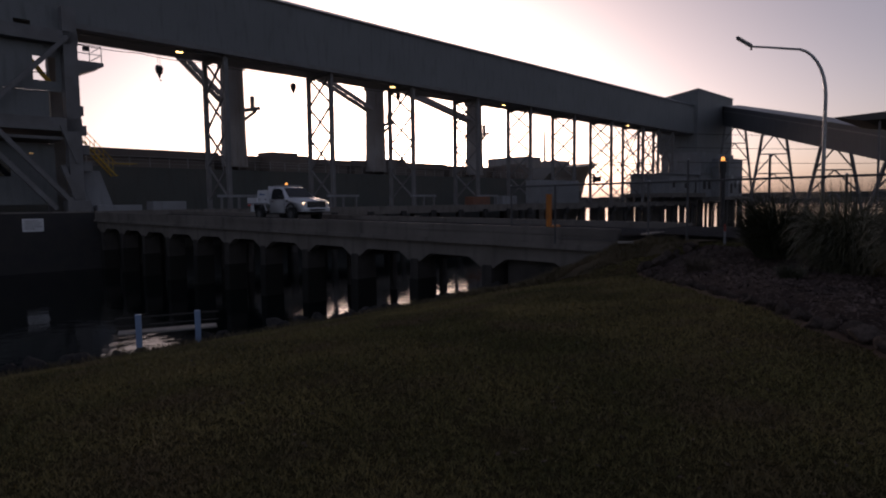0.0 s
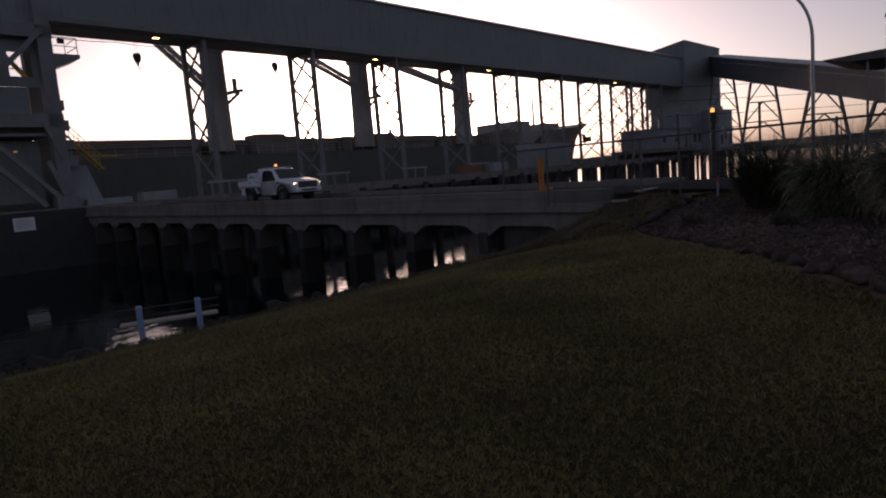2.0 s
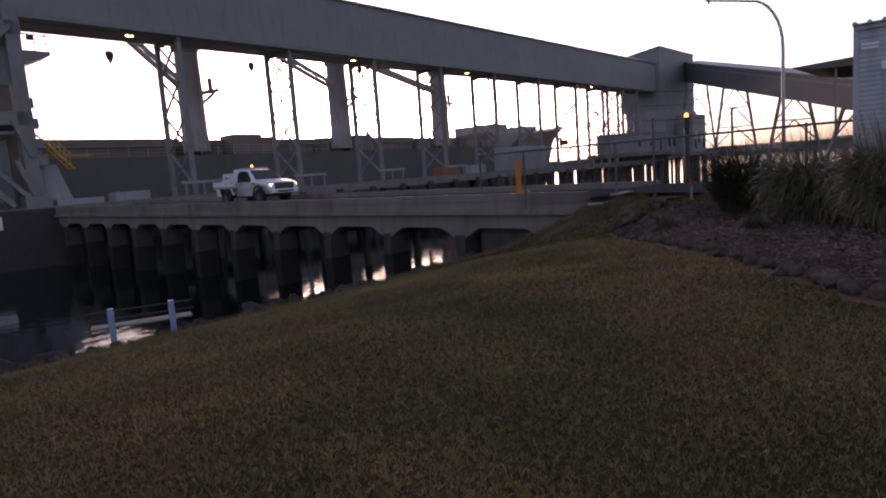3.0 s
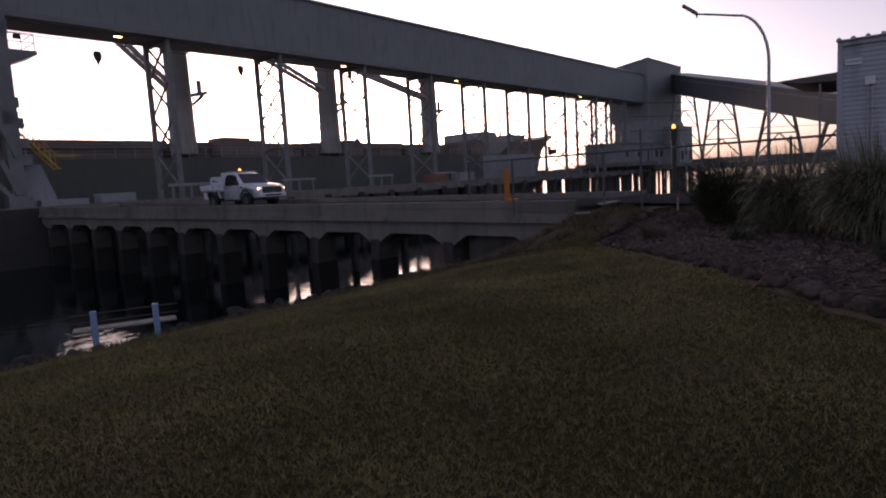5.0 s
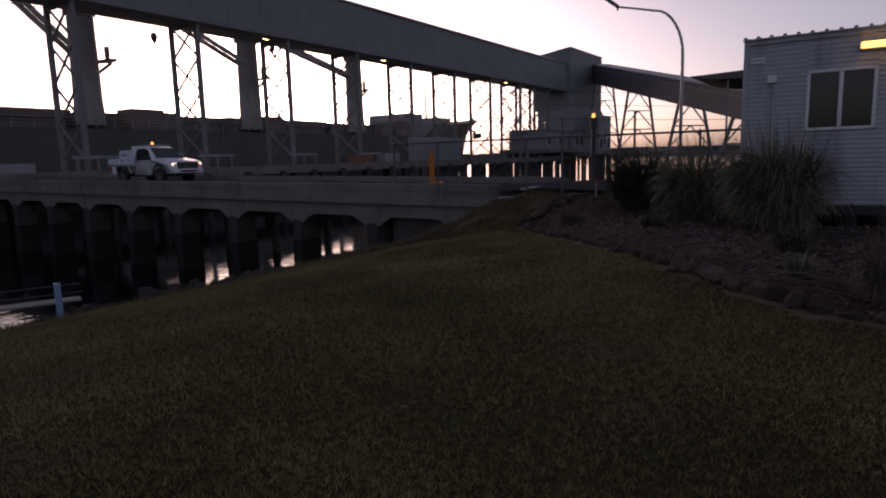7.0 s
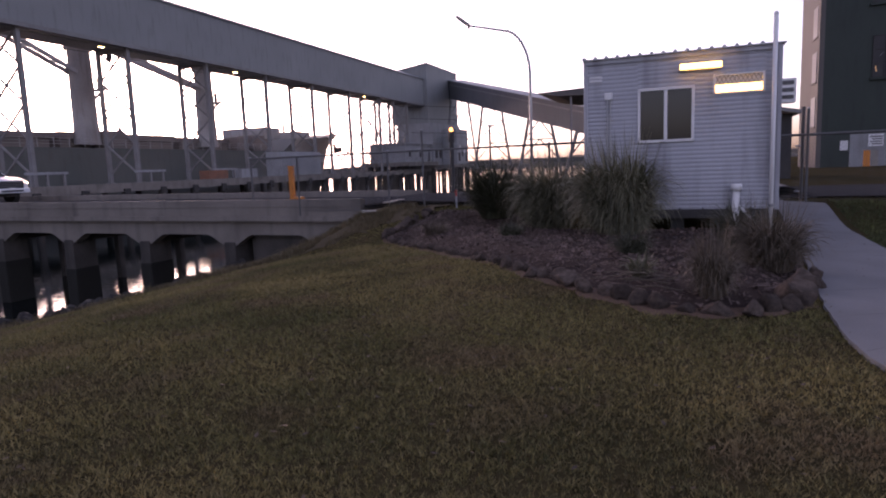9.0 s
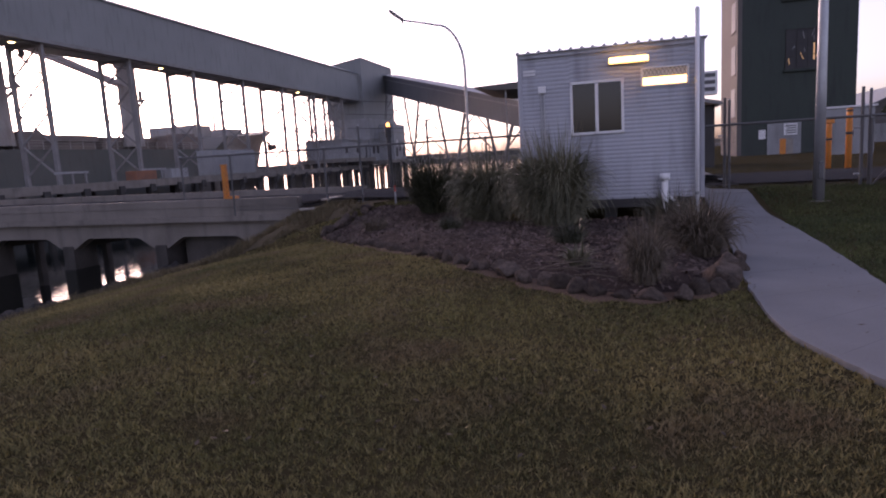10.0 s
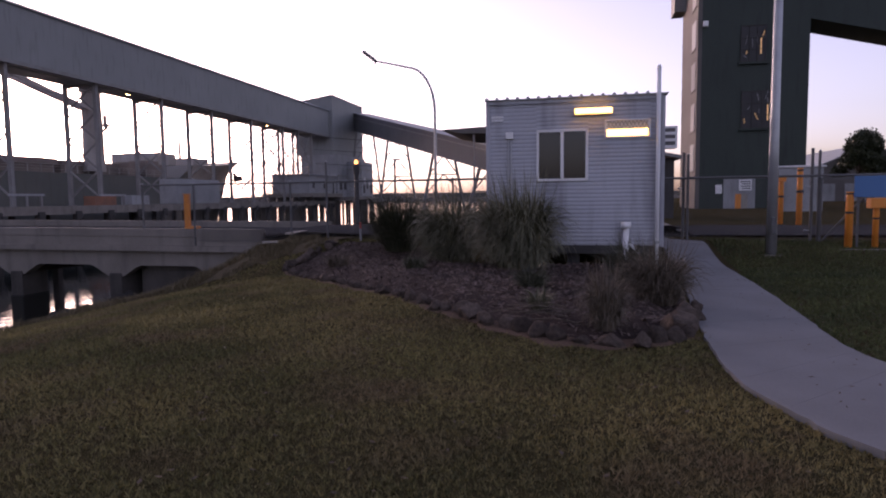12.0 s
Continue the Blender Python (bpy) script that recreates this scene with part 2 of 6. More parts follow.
def smooth(t):
    t = min(max(t, 0.0), 1.0)
    return t * t * (3 - 2 * t)


def shore_b(a):
    return 12.7 - 0.3 * max(a - 32, 0) + 0.25 * math.sin(a * 0.9) + 0.15 * math.sin(a * 2.3 + 1)


def land_z(a, b):
    z = -1.50 * min(max((b - 2.5) / 10.2, 0), 1) ** 1.8
    zr = 0.40 - 1.9 * smooth((b - 7.6) / 4.6)
    w = smooth((a - 12.8) / 3.6)
    z = z * (1 - w) + zr * w
    return z - 3.4 * smooth((b - shore_b(a)) / 3.2)


def thing(name, a, b, z=0.0, rz=0.0, label="", category="", group="", kind=""):
    ob = new(name)
    ob.empty_display_size = 0.2
    ob.matrix_basis = Matrix.Translation(W(a, b, z)) @ pose(0, 0, 0, 0, 0, GRID + rz)
    return tagged(ob, label, category, group, kind)


def mesh_of(name, bm, mat, smooth_shade=False):
    me = bpy.data.meshes.new(name)
    bm.to_mesh(me)
    bm.free()
    if mat:
        me.materials.append(mat)
    if smooth_shade:
        me.polygons.foreach_set("use_smooth", [True] * len(me.polygons))
    return me


def part(name, bm, mat, parent=None, label="", smooth_shade=False):
    ob = new(name, mesh_of(name, bm, mat, smooth_shade) if isinstance(bm, bmesh.types.BMesh) else bm)
    ob.parent = parent
    if label:
        ob["label"] = label
    return ob


def piece(name, me, parent, m):
    ob = new(name, me)
    ob.parent = parent
    ob.matrix_basis = m
    return ob


def B():
    return bmesh.new()


def box(bm, x0, x1, y0, y1, z0, z1, bevel=0.0):
    v = [bm.verts.new(p) for p in ((x0, y0, z0), (x1, y0, z0), (x1, y1, z0), (x0, y1, z0), (x0, y0, z1), (x1, y0, z1), (x1, y1, z1), (x0, y1, z1))]
    f = [bm.faces.new([v[i] for i in q]) for q in ((3, 2, 1, 0), (4, 5, 6, 7), (0, 1, 5, 4), (1, 2, 6, 5), (2, 3, 7, 6), (3, 0, 4, 7))]
    if bevel:
        bmesh.ops.bevel(bm, geom=list({e for q in f for e in q.edges}), offset=bevel, segments=2, affect="EDGES", profile=0.6)
    return bm


def beam(bm, p, q, w=0.2, h=None, up=(0, 0, 1)):
    """A square bar from p to q."""
    p, q, h = Vector(p), Vector(q), h or w
    d = (q - p).normalized()
    s = d.cross(Vector(up))
    s = d.cross(Vector((1, 0, 0))) if s.length < 1e-3 else s
    s.normalize()
    t = s.cross(d)
    v = [bm.verts.new(e + s * i * w / 2 + t * j * h / 2) for e in (p, q) for i, j in ((-1, -1), (1, -1), (1, 1), (-1, 1))]
    for a in ((0, 1, 2, 3), (7, 6, 5, 4), (0, 4, 5, 1), (1, 5, 6, 2), (2, 6, 7, 3), (3, 7, 4, 0)):
        bm.faces.new([v[i] for i in a])
    return bm


def tube(bm, pts, r, seg=10, r1=None):
    """A round bar along a line of points, tapering from r to r1, with caps."""
    pts = [Vector(p) for p in pts]
    rings = []
    side = None
    for i, p in enumerate(pts):
        d = (pts[min(i + 1, len(pts) - 1)] - pts[max(i - 1, 0)]).normalized()
        if side is None:
            side = d.cross(Vector((0, 0, 1)))
            side = Vector((1, 0, 0)) if side.length < 1e-3 else side.normalized()
        side = (side - d * side.dot(d)).normalized()
        other = d.cross(side)
        rr = r + ((r1 if r1 is not None else r) - r) * i / max(len(pts) - 1, 1)
        rings.append([bm.verts.new(p + (side * math.cos(k * math.tau / seg) + other * math.sin(k * math.tau / seg)) * rr) for k in range(seg)])
    for a, b in zip(rings, rings[1:]):
        for k in range(seg):
            bm.faces.new((a[k], a[(k + 1) % seg], b[(k + 1) % seg], b[k]))
    bm.faces.new(rings[0][::-1])
    bm.faces.new(rings[-1])
    return bm


def extrude_profile(bm, pts, axis, lo, hi):
    """A closed outline given in two coordinates, drawn out along the third axis."""
    def at(p, s):
        return {"x": (s, p[0], p[1]), "y": (p[0], s, p[1]), "z": (p[0], p[1], s)}[axis]
    a = [bm.verts.new(at(p, lo)) for p in pts]
    b = [bm.verts.new(at(p, hi)) for p in pts]
    n = len(pts)
    bm.faces.new(a)
    bm.faces.new(b[::-1])
    for i in range(n):
        bm.faces.new((a[i], b[i], b[(i + 1) % n], a[(i + 1) % n]))
    bmesh.ops.recalc_face_normals(bm, faces=bm.faces[:])
    return bm


def one_mesh(name, verts, faces, mat):
    me = bpy.data.meshes.new(name)
    me.from_pydata(verts, [], faces)
    me.materials.append(mat)
    return me


# ---------------------------------------------------------------- ground, water, far shore
def axis_steps(fine_lo, fine_hi, step, far):
    s = list(np.arange(fine_lo, fine_hi + 1e-6, step))
    d, lo, hi = step, fine_lo, fine_hi
    while hi < far:
        d *= 1.45
        lo, hi = lo - d, hi + d
        s = [lo] + s + [hi]
    return s


def build_ground():
    sa, sb = axis_steps(-12, 34, 0.4, 3500), axis_steps(-14, 18, 0.4, 3500)
    verts, faces = [], []
    for b in sb:
        for a in sa:
            z = land_z(a, b)
            z += 0.03 * noise.noise((a * 0.5, b * 0.5, 0)) + (0.012 * noise.noise((a * 1.9, b * 1.9, 4)) if abs(a) < 40 else 0)
            bank = smooth((b - shore_b(a) + 0.6) / 1.0)
            z += bank * 0.25 * noise.noise((a * 1.3, b * 1.3, 9))
            p = W(a, b, z)
            verts.append(p[:])
    n = len(sa)
    for j in range(len(sb) - 1):
        for i in range(n - 1):
            k = j * n + i
            faces.append((k, k + 1, k + n + 1, k + n))
    ob = new("ground", one_mesh("ground", verts, faces, M_soil))
    ob.data.polygons.foreach_set("use_smooth", [True] * len(ob.data.polygons))
    return tagged(ob, "mown lawn and bare earth sloping down to the harbour", "ground", kind="structure")


build_ground()
WATER = -3.0
bm = B()
for q in (((-3400, 2), (3400, 2), (3400, 3400), (-3400, 3400)),):
    bm.faces.new([bm.verts.new(W(a, b, WATER)) for a, b in q])
tagged(part("water", bm, M_water), "dark rippled harbour water reflecting the evening sky", "water", kind="structure")


def far_shore():
    bm = B()
    lo, hi = [], []
    for i in range(261):
        th = radians(-50 + i * 0.6)
        r = 1500 + 120 * math.sin(i * 0.31)
        h = 9 + 6 * noise.noise((i * 0.09, 0, 0)) + 3.5 * noise.noise((i * 0.6, 3, 0)) + 2.0 * noise.noise((i * 1.9, 7, 0))
        h += 5 * smooth((i - 110) / 40)
        lo.append(((r - 60) * math.sin(th), (r - 60) * math.cos(th), WATER - 1))
        hi.append((r * math.sin(th), r * math.cos(th), max(h, 3)))
    verts = lo + hi + [(x * 1.4, y * 1.4, 2) for x, y, z in hi]
    n = len(lo)
    faces = [(k * n + i, k * n + i + 1, (k + 1) * n + i + 1, (k + 1) * n + i) for k in range(2) for i in range(n - 1)]
    tagged(new("backdrop", one_mesh("far_shore", verts, faces, M_hills)), "dark wooded shore far across the water", "far shore", kind="structure")


far_shore()

# ---------------------------------------------------------------- road bridge with arches
RISE = 0.010


def bridge():
    root = thing("bridge", 16.2, 13.4, 0.0, 1.8, "weathered concrete road bridge on arched piers over the water", "bridge", kind="structure")
    step, n, width = 3.46, 11, 5.6
    first, y0, y1 = 0.2, -4.6, 37.7

    def dz(y):
        return 0.42 + RISE * y
    # arched spandrel walls, near and far
    for nm, x in (("arch_wall", 0.0), ("arch_wall", width - 0.35)):
        verts, faces = [], []
        top, low = [], []
        m = 28
        for k in range(-1, n):
            for i in range(m):
                u = i / m
                y = first + k * step + u * step
                gap = (1 - abs(2 * u - 1)) * step / 2
                clear = min(max((gap - 0.16) / 0.66, 0.0), 1.0)
                low.append((y, dz(y) - 1.24 + 0.38 * (0.75 * clear + 0.25 * smooth(clear))))
                top.append((y, dz(y) - 0.22))
        ys = low
        for (y, zl), (_, zt) in zip(low, top):
            for xx in (x, x + 0.35):
                verts += [(xx, y, zl), (xx, y, zt)]
        for i in range(len(ys) - 1):
            k = i * 4
            faces += [(k, k + 4, k + 5, k + 1), (k + 2, k + 3, k + 7, k + 6), (k, k + 2, k + 6, k + 4), (k + 1, k + 5, k + 7, k + 3)]
        part(nm, one_mesh(nm, verts, faces, M_concrete), None, root)
    # wall piers
    bm = B()
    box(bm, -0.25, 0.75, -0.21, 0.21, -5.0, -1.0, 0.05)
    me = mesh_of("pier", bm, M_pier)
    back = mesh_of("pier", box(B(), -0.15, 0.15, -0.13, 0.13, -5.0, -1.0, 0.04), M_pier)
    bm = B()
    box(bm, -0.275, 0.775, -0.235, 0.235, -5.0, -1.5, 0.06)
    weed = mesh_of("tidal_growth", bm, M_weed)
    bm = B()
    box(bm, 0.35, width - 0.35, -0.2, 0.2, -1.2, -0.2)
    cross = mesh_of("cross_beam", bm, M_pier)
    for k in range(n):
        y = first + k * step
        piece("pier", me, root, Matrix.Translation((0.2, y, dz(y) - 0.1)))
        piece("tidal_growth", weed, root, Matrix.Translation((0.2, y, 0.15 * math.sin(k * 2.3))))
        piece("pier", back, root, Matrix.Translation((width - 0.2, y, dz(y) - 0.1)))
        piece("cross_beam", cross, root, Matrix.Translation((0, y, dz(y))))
    # Added block in place of the dark rubble bank, hides bright water behind.
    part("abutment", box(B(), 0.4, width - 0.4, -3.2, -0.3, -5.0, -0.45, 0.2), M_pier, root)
    for x in (0.0, width - 0.35):
        part("wing_wall", box(B(), x, x + 0.35, y0, first - step - 0.005, -1.6, dz(y0) - 0.2), M_concrete, root)
    # deck and kerbs
    bm = B()
    vs = [bm.verts.new((x, y, dz(y) + z)) for y in (y0, y1) for x, z in ((-0.12, -0.25), (width + 0.12, -0.25), (width + 0.12, 0.0), (-0.12, 0.0))]
    for q in ((0, 1, 2, 3), (7, 6, 5, 4), (0, 4, 5, 1), (1, 5, 6, 2), (2, 6, 7, 3), (3, 7, 4, 0)):
        bm.faces.new([vs[i] for i in q])
    part("deck", bm, M_concrete, root)
    bm = B()
    beam(bm, (width / 2, y0 - 0.3, dz(y0) + 0.008), (width / 2, y1, dz(y1) + 0.008), width - 0.3, 0.02)
    part("road_surface", bm, M_asphalt, root)
    for x in (-0.12, width - 0.18):
        bm = B()
        beam(bm, (x + 0.15, y0, dz(y0) + 0.12), (x + 0.15, y1, dz(y1) + 0.12), 0.3, 0.26)
        bmesh.ops.bevel(bm, geom=bm.edges[:], offset=0.03, segments=2, affect="EDGES")
        part("kerb", bm, M_concrete, root)
    bm = B()
    beam(bm, (-0.1, y0, dz(y0) - 0.33), (-0.1, y1, dz(y1) - 0.33), 0.24, 0.16)
    part("edge_beam", bm, M_concrete, root)
    return root


bridge()


def road():
    bm = B()
    vs = []
    sa = list(np.arange(16.4, 22.4, 0.6))
    sb = list(np.arange(-70, 9.4, 0.7))
    grid = [[bm.verts.new(W(a, b, land_z(a, min(b, 8)) + 0.05 + 0.1 * smooth((b - 4) / 5))) for a in sa] for b in sb]
    for r0, r1 in zip(grid, grid[1:]):
        for i in range(len(sa) - 1):
            bm.faces.new((r0[i], r0[i + 1], r1[i + 1], r1[i]))
    tagged(part("road", bm, M_asphalt, None, "", True), "worn dark asphalt access road", "road", kind="structure")


road()


def footpath():
    left = [(30.0, -2.0), (15.1, -1.88), (12.5, -1.80), (9.8, -1.55), (7.2, -1.29), (6.05, -1.20), (5.02, -1.19), (4.38, -1.34), (3.72, -1.63), (2.6, -2.7), (1.4, -4.4), (0.6, -7.0)]
    right = [(30.0, -3.2), (15.1, -2.84), (12.5, -2.78), (9.8, -2.66), (7.7, -2.51), (6.7, -2.42), (6.1, -2.42), (5.6, -2.52), (5.1, -2.8), (4.2, -3.5), (3.0, -5.0), (2.2, -7.2)]
    root = thing("footpath", 0, 0, 0, 0, "pale concrete footpath with joints running beside the hut", "path", kind="structure")

    def along(pts, i, f):
        p0, p1, p2, p3 = (Vector(pts[min(max(k, 0), len(pts) - 1)]) for k in (i - 1, i, i + 1, i + 2))
        return 0.5 * (2 * p1 + (p2 - p0) * f + (2 * p0 - 5 * p1 + 4 * p2 - p3) * f * f + (3 * p1 - p0 - 3 * p2 + p3) * f ** 3)
    for i in range(len(left) - 1):
        bm = B()
        cuts = [0.003 if i else 0.0] + [k / 6 for k in range(1, 7)]
        sides = []
        for pts in (right, left):
            row = [along(pts, i, f) + Vector((0, 0.025 * noise.noise((7 * (i + f), 0, 0)))) for f in cuts]
            sides.append([[bm.verts.new((p.x, p.y, land_z(p.x, p.y) + h)) for p in row] for h in (0.05, -0.06)])
        (rt, rl), (lt, ll) = sides
        for k in range(len(cuts) - 1):
            bm.faces.new((rt[k], lt[k], lt[k + 1], rt[k + 1]))
            bm.faces.new((lt[k], ll[k], ll[k + 1], lt[k + 1]))
            bm.faces.new((rt[k + 1], rl[k + 1], rl[k], rt[k]))
        bm.faces.new((rt[0], rl[0], ll[0], lt[0]))
        bm.faces.new((lt[-1], ll[-1], rl[-1], rt[-1]))
        bmesh.ops.recalc_face_normals(bm, faces=bm.faces[:])
        part("slab", bm, M_path, root)


footpath()

# ---------------------------------------------------------------- wharf
DECK = 1.0


def wharf():
    root = thing("wharf", 0, 49.5, 0, 0, "long dark concrete wharf deck on piles", "wharf", kind="structure")
    bm = B()
    box(bm, -60, 160, 0, 14, DECK - 0.35, DECK)
    part("deck", bm, M_concrete, root)
    bm = B()
    box(bm, -60, 118, -0.15, 0.2, DECK - 0.7, DECK + 0.12, 0.03)
    part("edge_beam", bm, M_concrete, root)
    bm = B()
    tube(bm, [(0, 0, -6), (0, 0, DECK - 0.3)], 0.3, 10)
    pile = mesh_of("pile", bm, M_pier)
    for i in range(49):
        for y in (0.6, 8.5):
            piece("pile", pile, root, Matrix.Translation((-58 + i * 4.5, y, 0)))
    bm = B()
    box(bm, -0.35, 0.35, -0.25, 0.12, -0.5, 0.35, 0.04)
    fender = mesh_of("fender_block", bm, M_dark)
    for i in range(24):
        piece("fender_block", fender, root, Matrix.Translation((18 + i * 4.5, -0.1, DECK - 0.75)))


wharf()

# ---------------------------------------------------------------- conveyor gallery on trestles
GA0, GA1, GZ0, GZ1 = -30.0, 129.0, 14.5, 20.6


def gallery():
    root = thing("conveyor_gallery", 0, 51.8, 0, 0, "long dark grey enclosed conveyor gallery high on steel trestles", "conveyor gallery")
    # ribbed sheet walls between a floor truss and a pitched roof
    bm = B()
    extrude_profile(bm, [(0.0, GZ0), (4.4, GZ0), (4.4, GZ1 - 0.6), (2.2, GZ1 + 0.35), (0.0, GZ1 - 0.6)], "x", GA0, GA1)
    part("body", bm, M_gallery, root)
    bm = B()
    for s, (y0, z0, y1, z1) in enumerate(((-0.2, GZ1 - 0.62, 2.2, GZ1 + 0.42), (4.6, GZ1 - 0.62, 2.2, GZ1 + 0.42))):
        beam(bm, ((GA0 + GA1) / 2, y0, z0), ((GA0 + GA1) / 2, y1, z1), GA1 - GA0, 0.08, (0, 0, 1))
    part("roof", bm, M_roofing, root)
    bm = B()
    beam(bm, (GA0, -0.12, GZ0 + 0.1), (GA1, -0.12, GZ0 + 0.1), 0.24, 0.36)
    part("bottom_chord", bm, M_steel, root)
    # service pipe and cables slung under the floor
    bm = B()
    tube(bm, [(GA0, 0.5, GZ0 - 0.2), (GA1, 0.5, GZ0 - 0.2)], 0.09, 8)
    part("service_pipe", bm, M_steel, root)
    bm = B()
    pts = []
    for i in range(15):
        for k in range(6):
            u = k / 6
            pts.append((15.5 + (i + u) * 11.2 / 2, 4.2, GZ0 - 0.15 - 0.12 * 4 * u * (1 - u)))
    tube(bm, pts, 0.03, 5)
    part("cable", bm, M_black, root)
    return root


gallery()


def trestle_mesh():
    """One bent: two columns, crossed braces, a base stool with a rail; built once."""
    root = thing("trestle", 26.9, 52.2, DECK, 0, "grey steel trestle with crossed braces standing on the wharf", "trestle", "trestles under the gallery")
    h = GZ0 - DECK
    for y in (0.0, 3.9):
        bm = B()
        box(bm, -0.17, 0.17, y - 0.2, y + 0.2, 0, h)
        box(bm, -0.35, 0.35, y - 0.4, y + 0.4, 0, 0.12)
        part("column", bm, M_steel, root)
    levels = [0.9, 4.0, 7.2, 10.4, h]
    for z0, z1 in zip(levels, levels[1:]):
        for p, q in (((0, 0, z0), (0, 3.9, z1)), ((0, 3.9, z0), (0, 0, z1))):
            bm = B()
            beam(bm, p, q, 0.15)
            part("brace", bm, M_steel, root)
    bm = B()
    beam(bm, (0, 0, h - 0.2), (0, 3.9, h - 0.2), 0.3)
    part("cap_beam", bm, M_steel, root)
    return root


def base_frame():
    """A low guard frame round the foot of a trestle."""
    root = thing("guard_frame", 26.9, 50.6, DECK, 0, "low grey steel guard frame on the wharf deck", "guard frame", "guard frames")
    for x in (-1.6, 0.0, 1.6):
        bm = B()
        box(bm, x - 0.09, x + 0.09, -0.09, 0.09, 0, 1.1)
        part("post", bm, M_steel, root)
    bm = B()
    box(bm, -1.9, 1.9, -0.14, 0.14, 1.1, 1.32, 0.02)
    part("top_rail", bm, M_panelgrey, root)
    return root


TR = [26.9 + 11.2 * i for i in range(8)]
tr = trestle_mesh()
for i, a in enumerate(TR[1:] + [111.3, 117.5], 1):
    copy_thing(tr, Matrix.Translation(W(a, 52.2, DECK)) @ pose(0, 0, 0, 0, 0, GRID))


def cross_bracing(a0, a1):
    root = thing("cross_bracing", a0, 52.2, DECK, 0, "slender crossed steel bracing between two trestles", "bracing", "bracing between trestles")
    h, w = GZ0 - DECK, a1 - a0
    for y in (0.0, 3.9):
        for z0, z1 in ((0.9, h * 0.5), (h * 0.5, h - 0.2)):
            part("brace", beam(B(), (0.2, y, z0), (w - 0.2, y, z1), 0.11), M_steel, root)
            part("brace", beam(B(), (0.2, y + 0.13, z1), (w - 0.2, y + 0.13, z0), 0.11), M_steel, root)
        part("tie", beam(B(), (0.17, y, h * 0.5), (w - 0.17, y, h * 0.5), 0.12), M_steel, root)


for a0, a1 in ((94.1, 105.3), (105.3, 111.3), (111.3, 117.5)):
    cross_bracing(a0, a1)
gf = base_frame()
for a in TR[1:4]:
    copy_thing(gf, Matrix.Translation(W(a, 50.6, DECK)) @ pose(0, 0, 0, 0, 0, GRID))


def under_light(a):
    root = thing("gallery_light", a, 52.4, GZ0 - 0.35, 0, "small floodlight glowing yellow under the gallery", "floodlight", "gallery lights")
    bm = B()
    box(bm, -0.3, 0.3, -0.15, 0.15, 0.0, 0.16, 0.03)
    beam(bm, (0, 0.1, 0.2), (0, 0.5, 0.4), 0.06)
    part("housing", bm, M_black, root)
    bm = B()
    box(bm, -0.26, 0.26, -0.13, 0.13, -0.03, 0.0)
    part("lens", bm, M_flood, root)
    return root


ul = under_light(23.0)
for a in (46.5, 66.0, 100.0):
    copy_thing(ul, Matrix.Translation(W(a, 52.4, GZ0 - 0.35)) @ pose(0, 0, 0, 0, 0, GRID))


# transfer tower at the end of the gallery, and the plant house below it
def transfer_tower():
    root = thing("transfer_tower", 126, 51, 0, 0, "dark grey clad transfer tower at the gallery's end", "transfer tower")
    bm = B()
    extrude_profile(bm, [(0, 10.8), (8.0, 10.8), (8.0, 22.0), (0, 23.2)], "x", 0, 19)
    part("body", bm, M_gallery, root)
    bm = B()
    vs = [bm.verts.new(p) for p in ((-0.1, -0.1, 23.2), (19.1, -0.1, 23.2), (19.1, 8.1, 22.0), (-0.1, 8.1, 22.0), (-0.1, -0.1, 23.4), (19.1, -0.1, 23.4), (19.1, 8.1, 22.2), (-0.1, 8.1, 22.2))]
    for q in ((3, 2, 1, 0), (4, 5, 6, 7), (0, 1, 5, 4), (1, 2, 6, 5), (2, 3, 7, 6), (3, 0, 4, 7)):
        bm.faces.new([vs[i] for i in q])
    part("roof", bm, M_gallery, root)
    slot = B()
    box(slot, 0, 0.5, -0.06, 0.0, 0, 1.1)
    sm_ = mesh_of("window", slot, M_roofing)
    for x in (14.0, 16.8):
        for z in (11.8, 14.6):
            piece("window", sm_, root, Matrix.Translation((x, 0, z)))
    for x in (0.6, 9.0, 18.2):
        bm = B()
        box(bm, x - 0.25, x + 0.25, 0.3, 0.8, DECK, 10.8)
        part("leg", bm, M_steel, root)
    return root


transfer_tower()


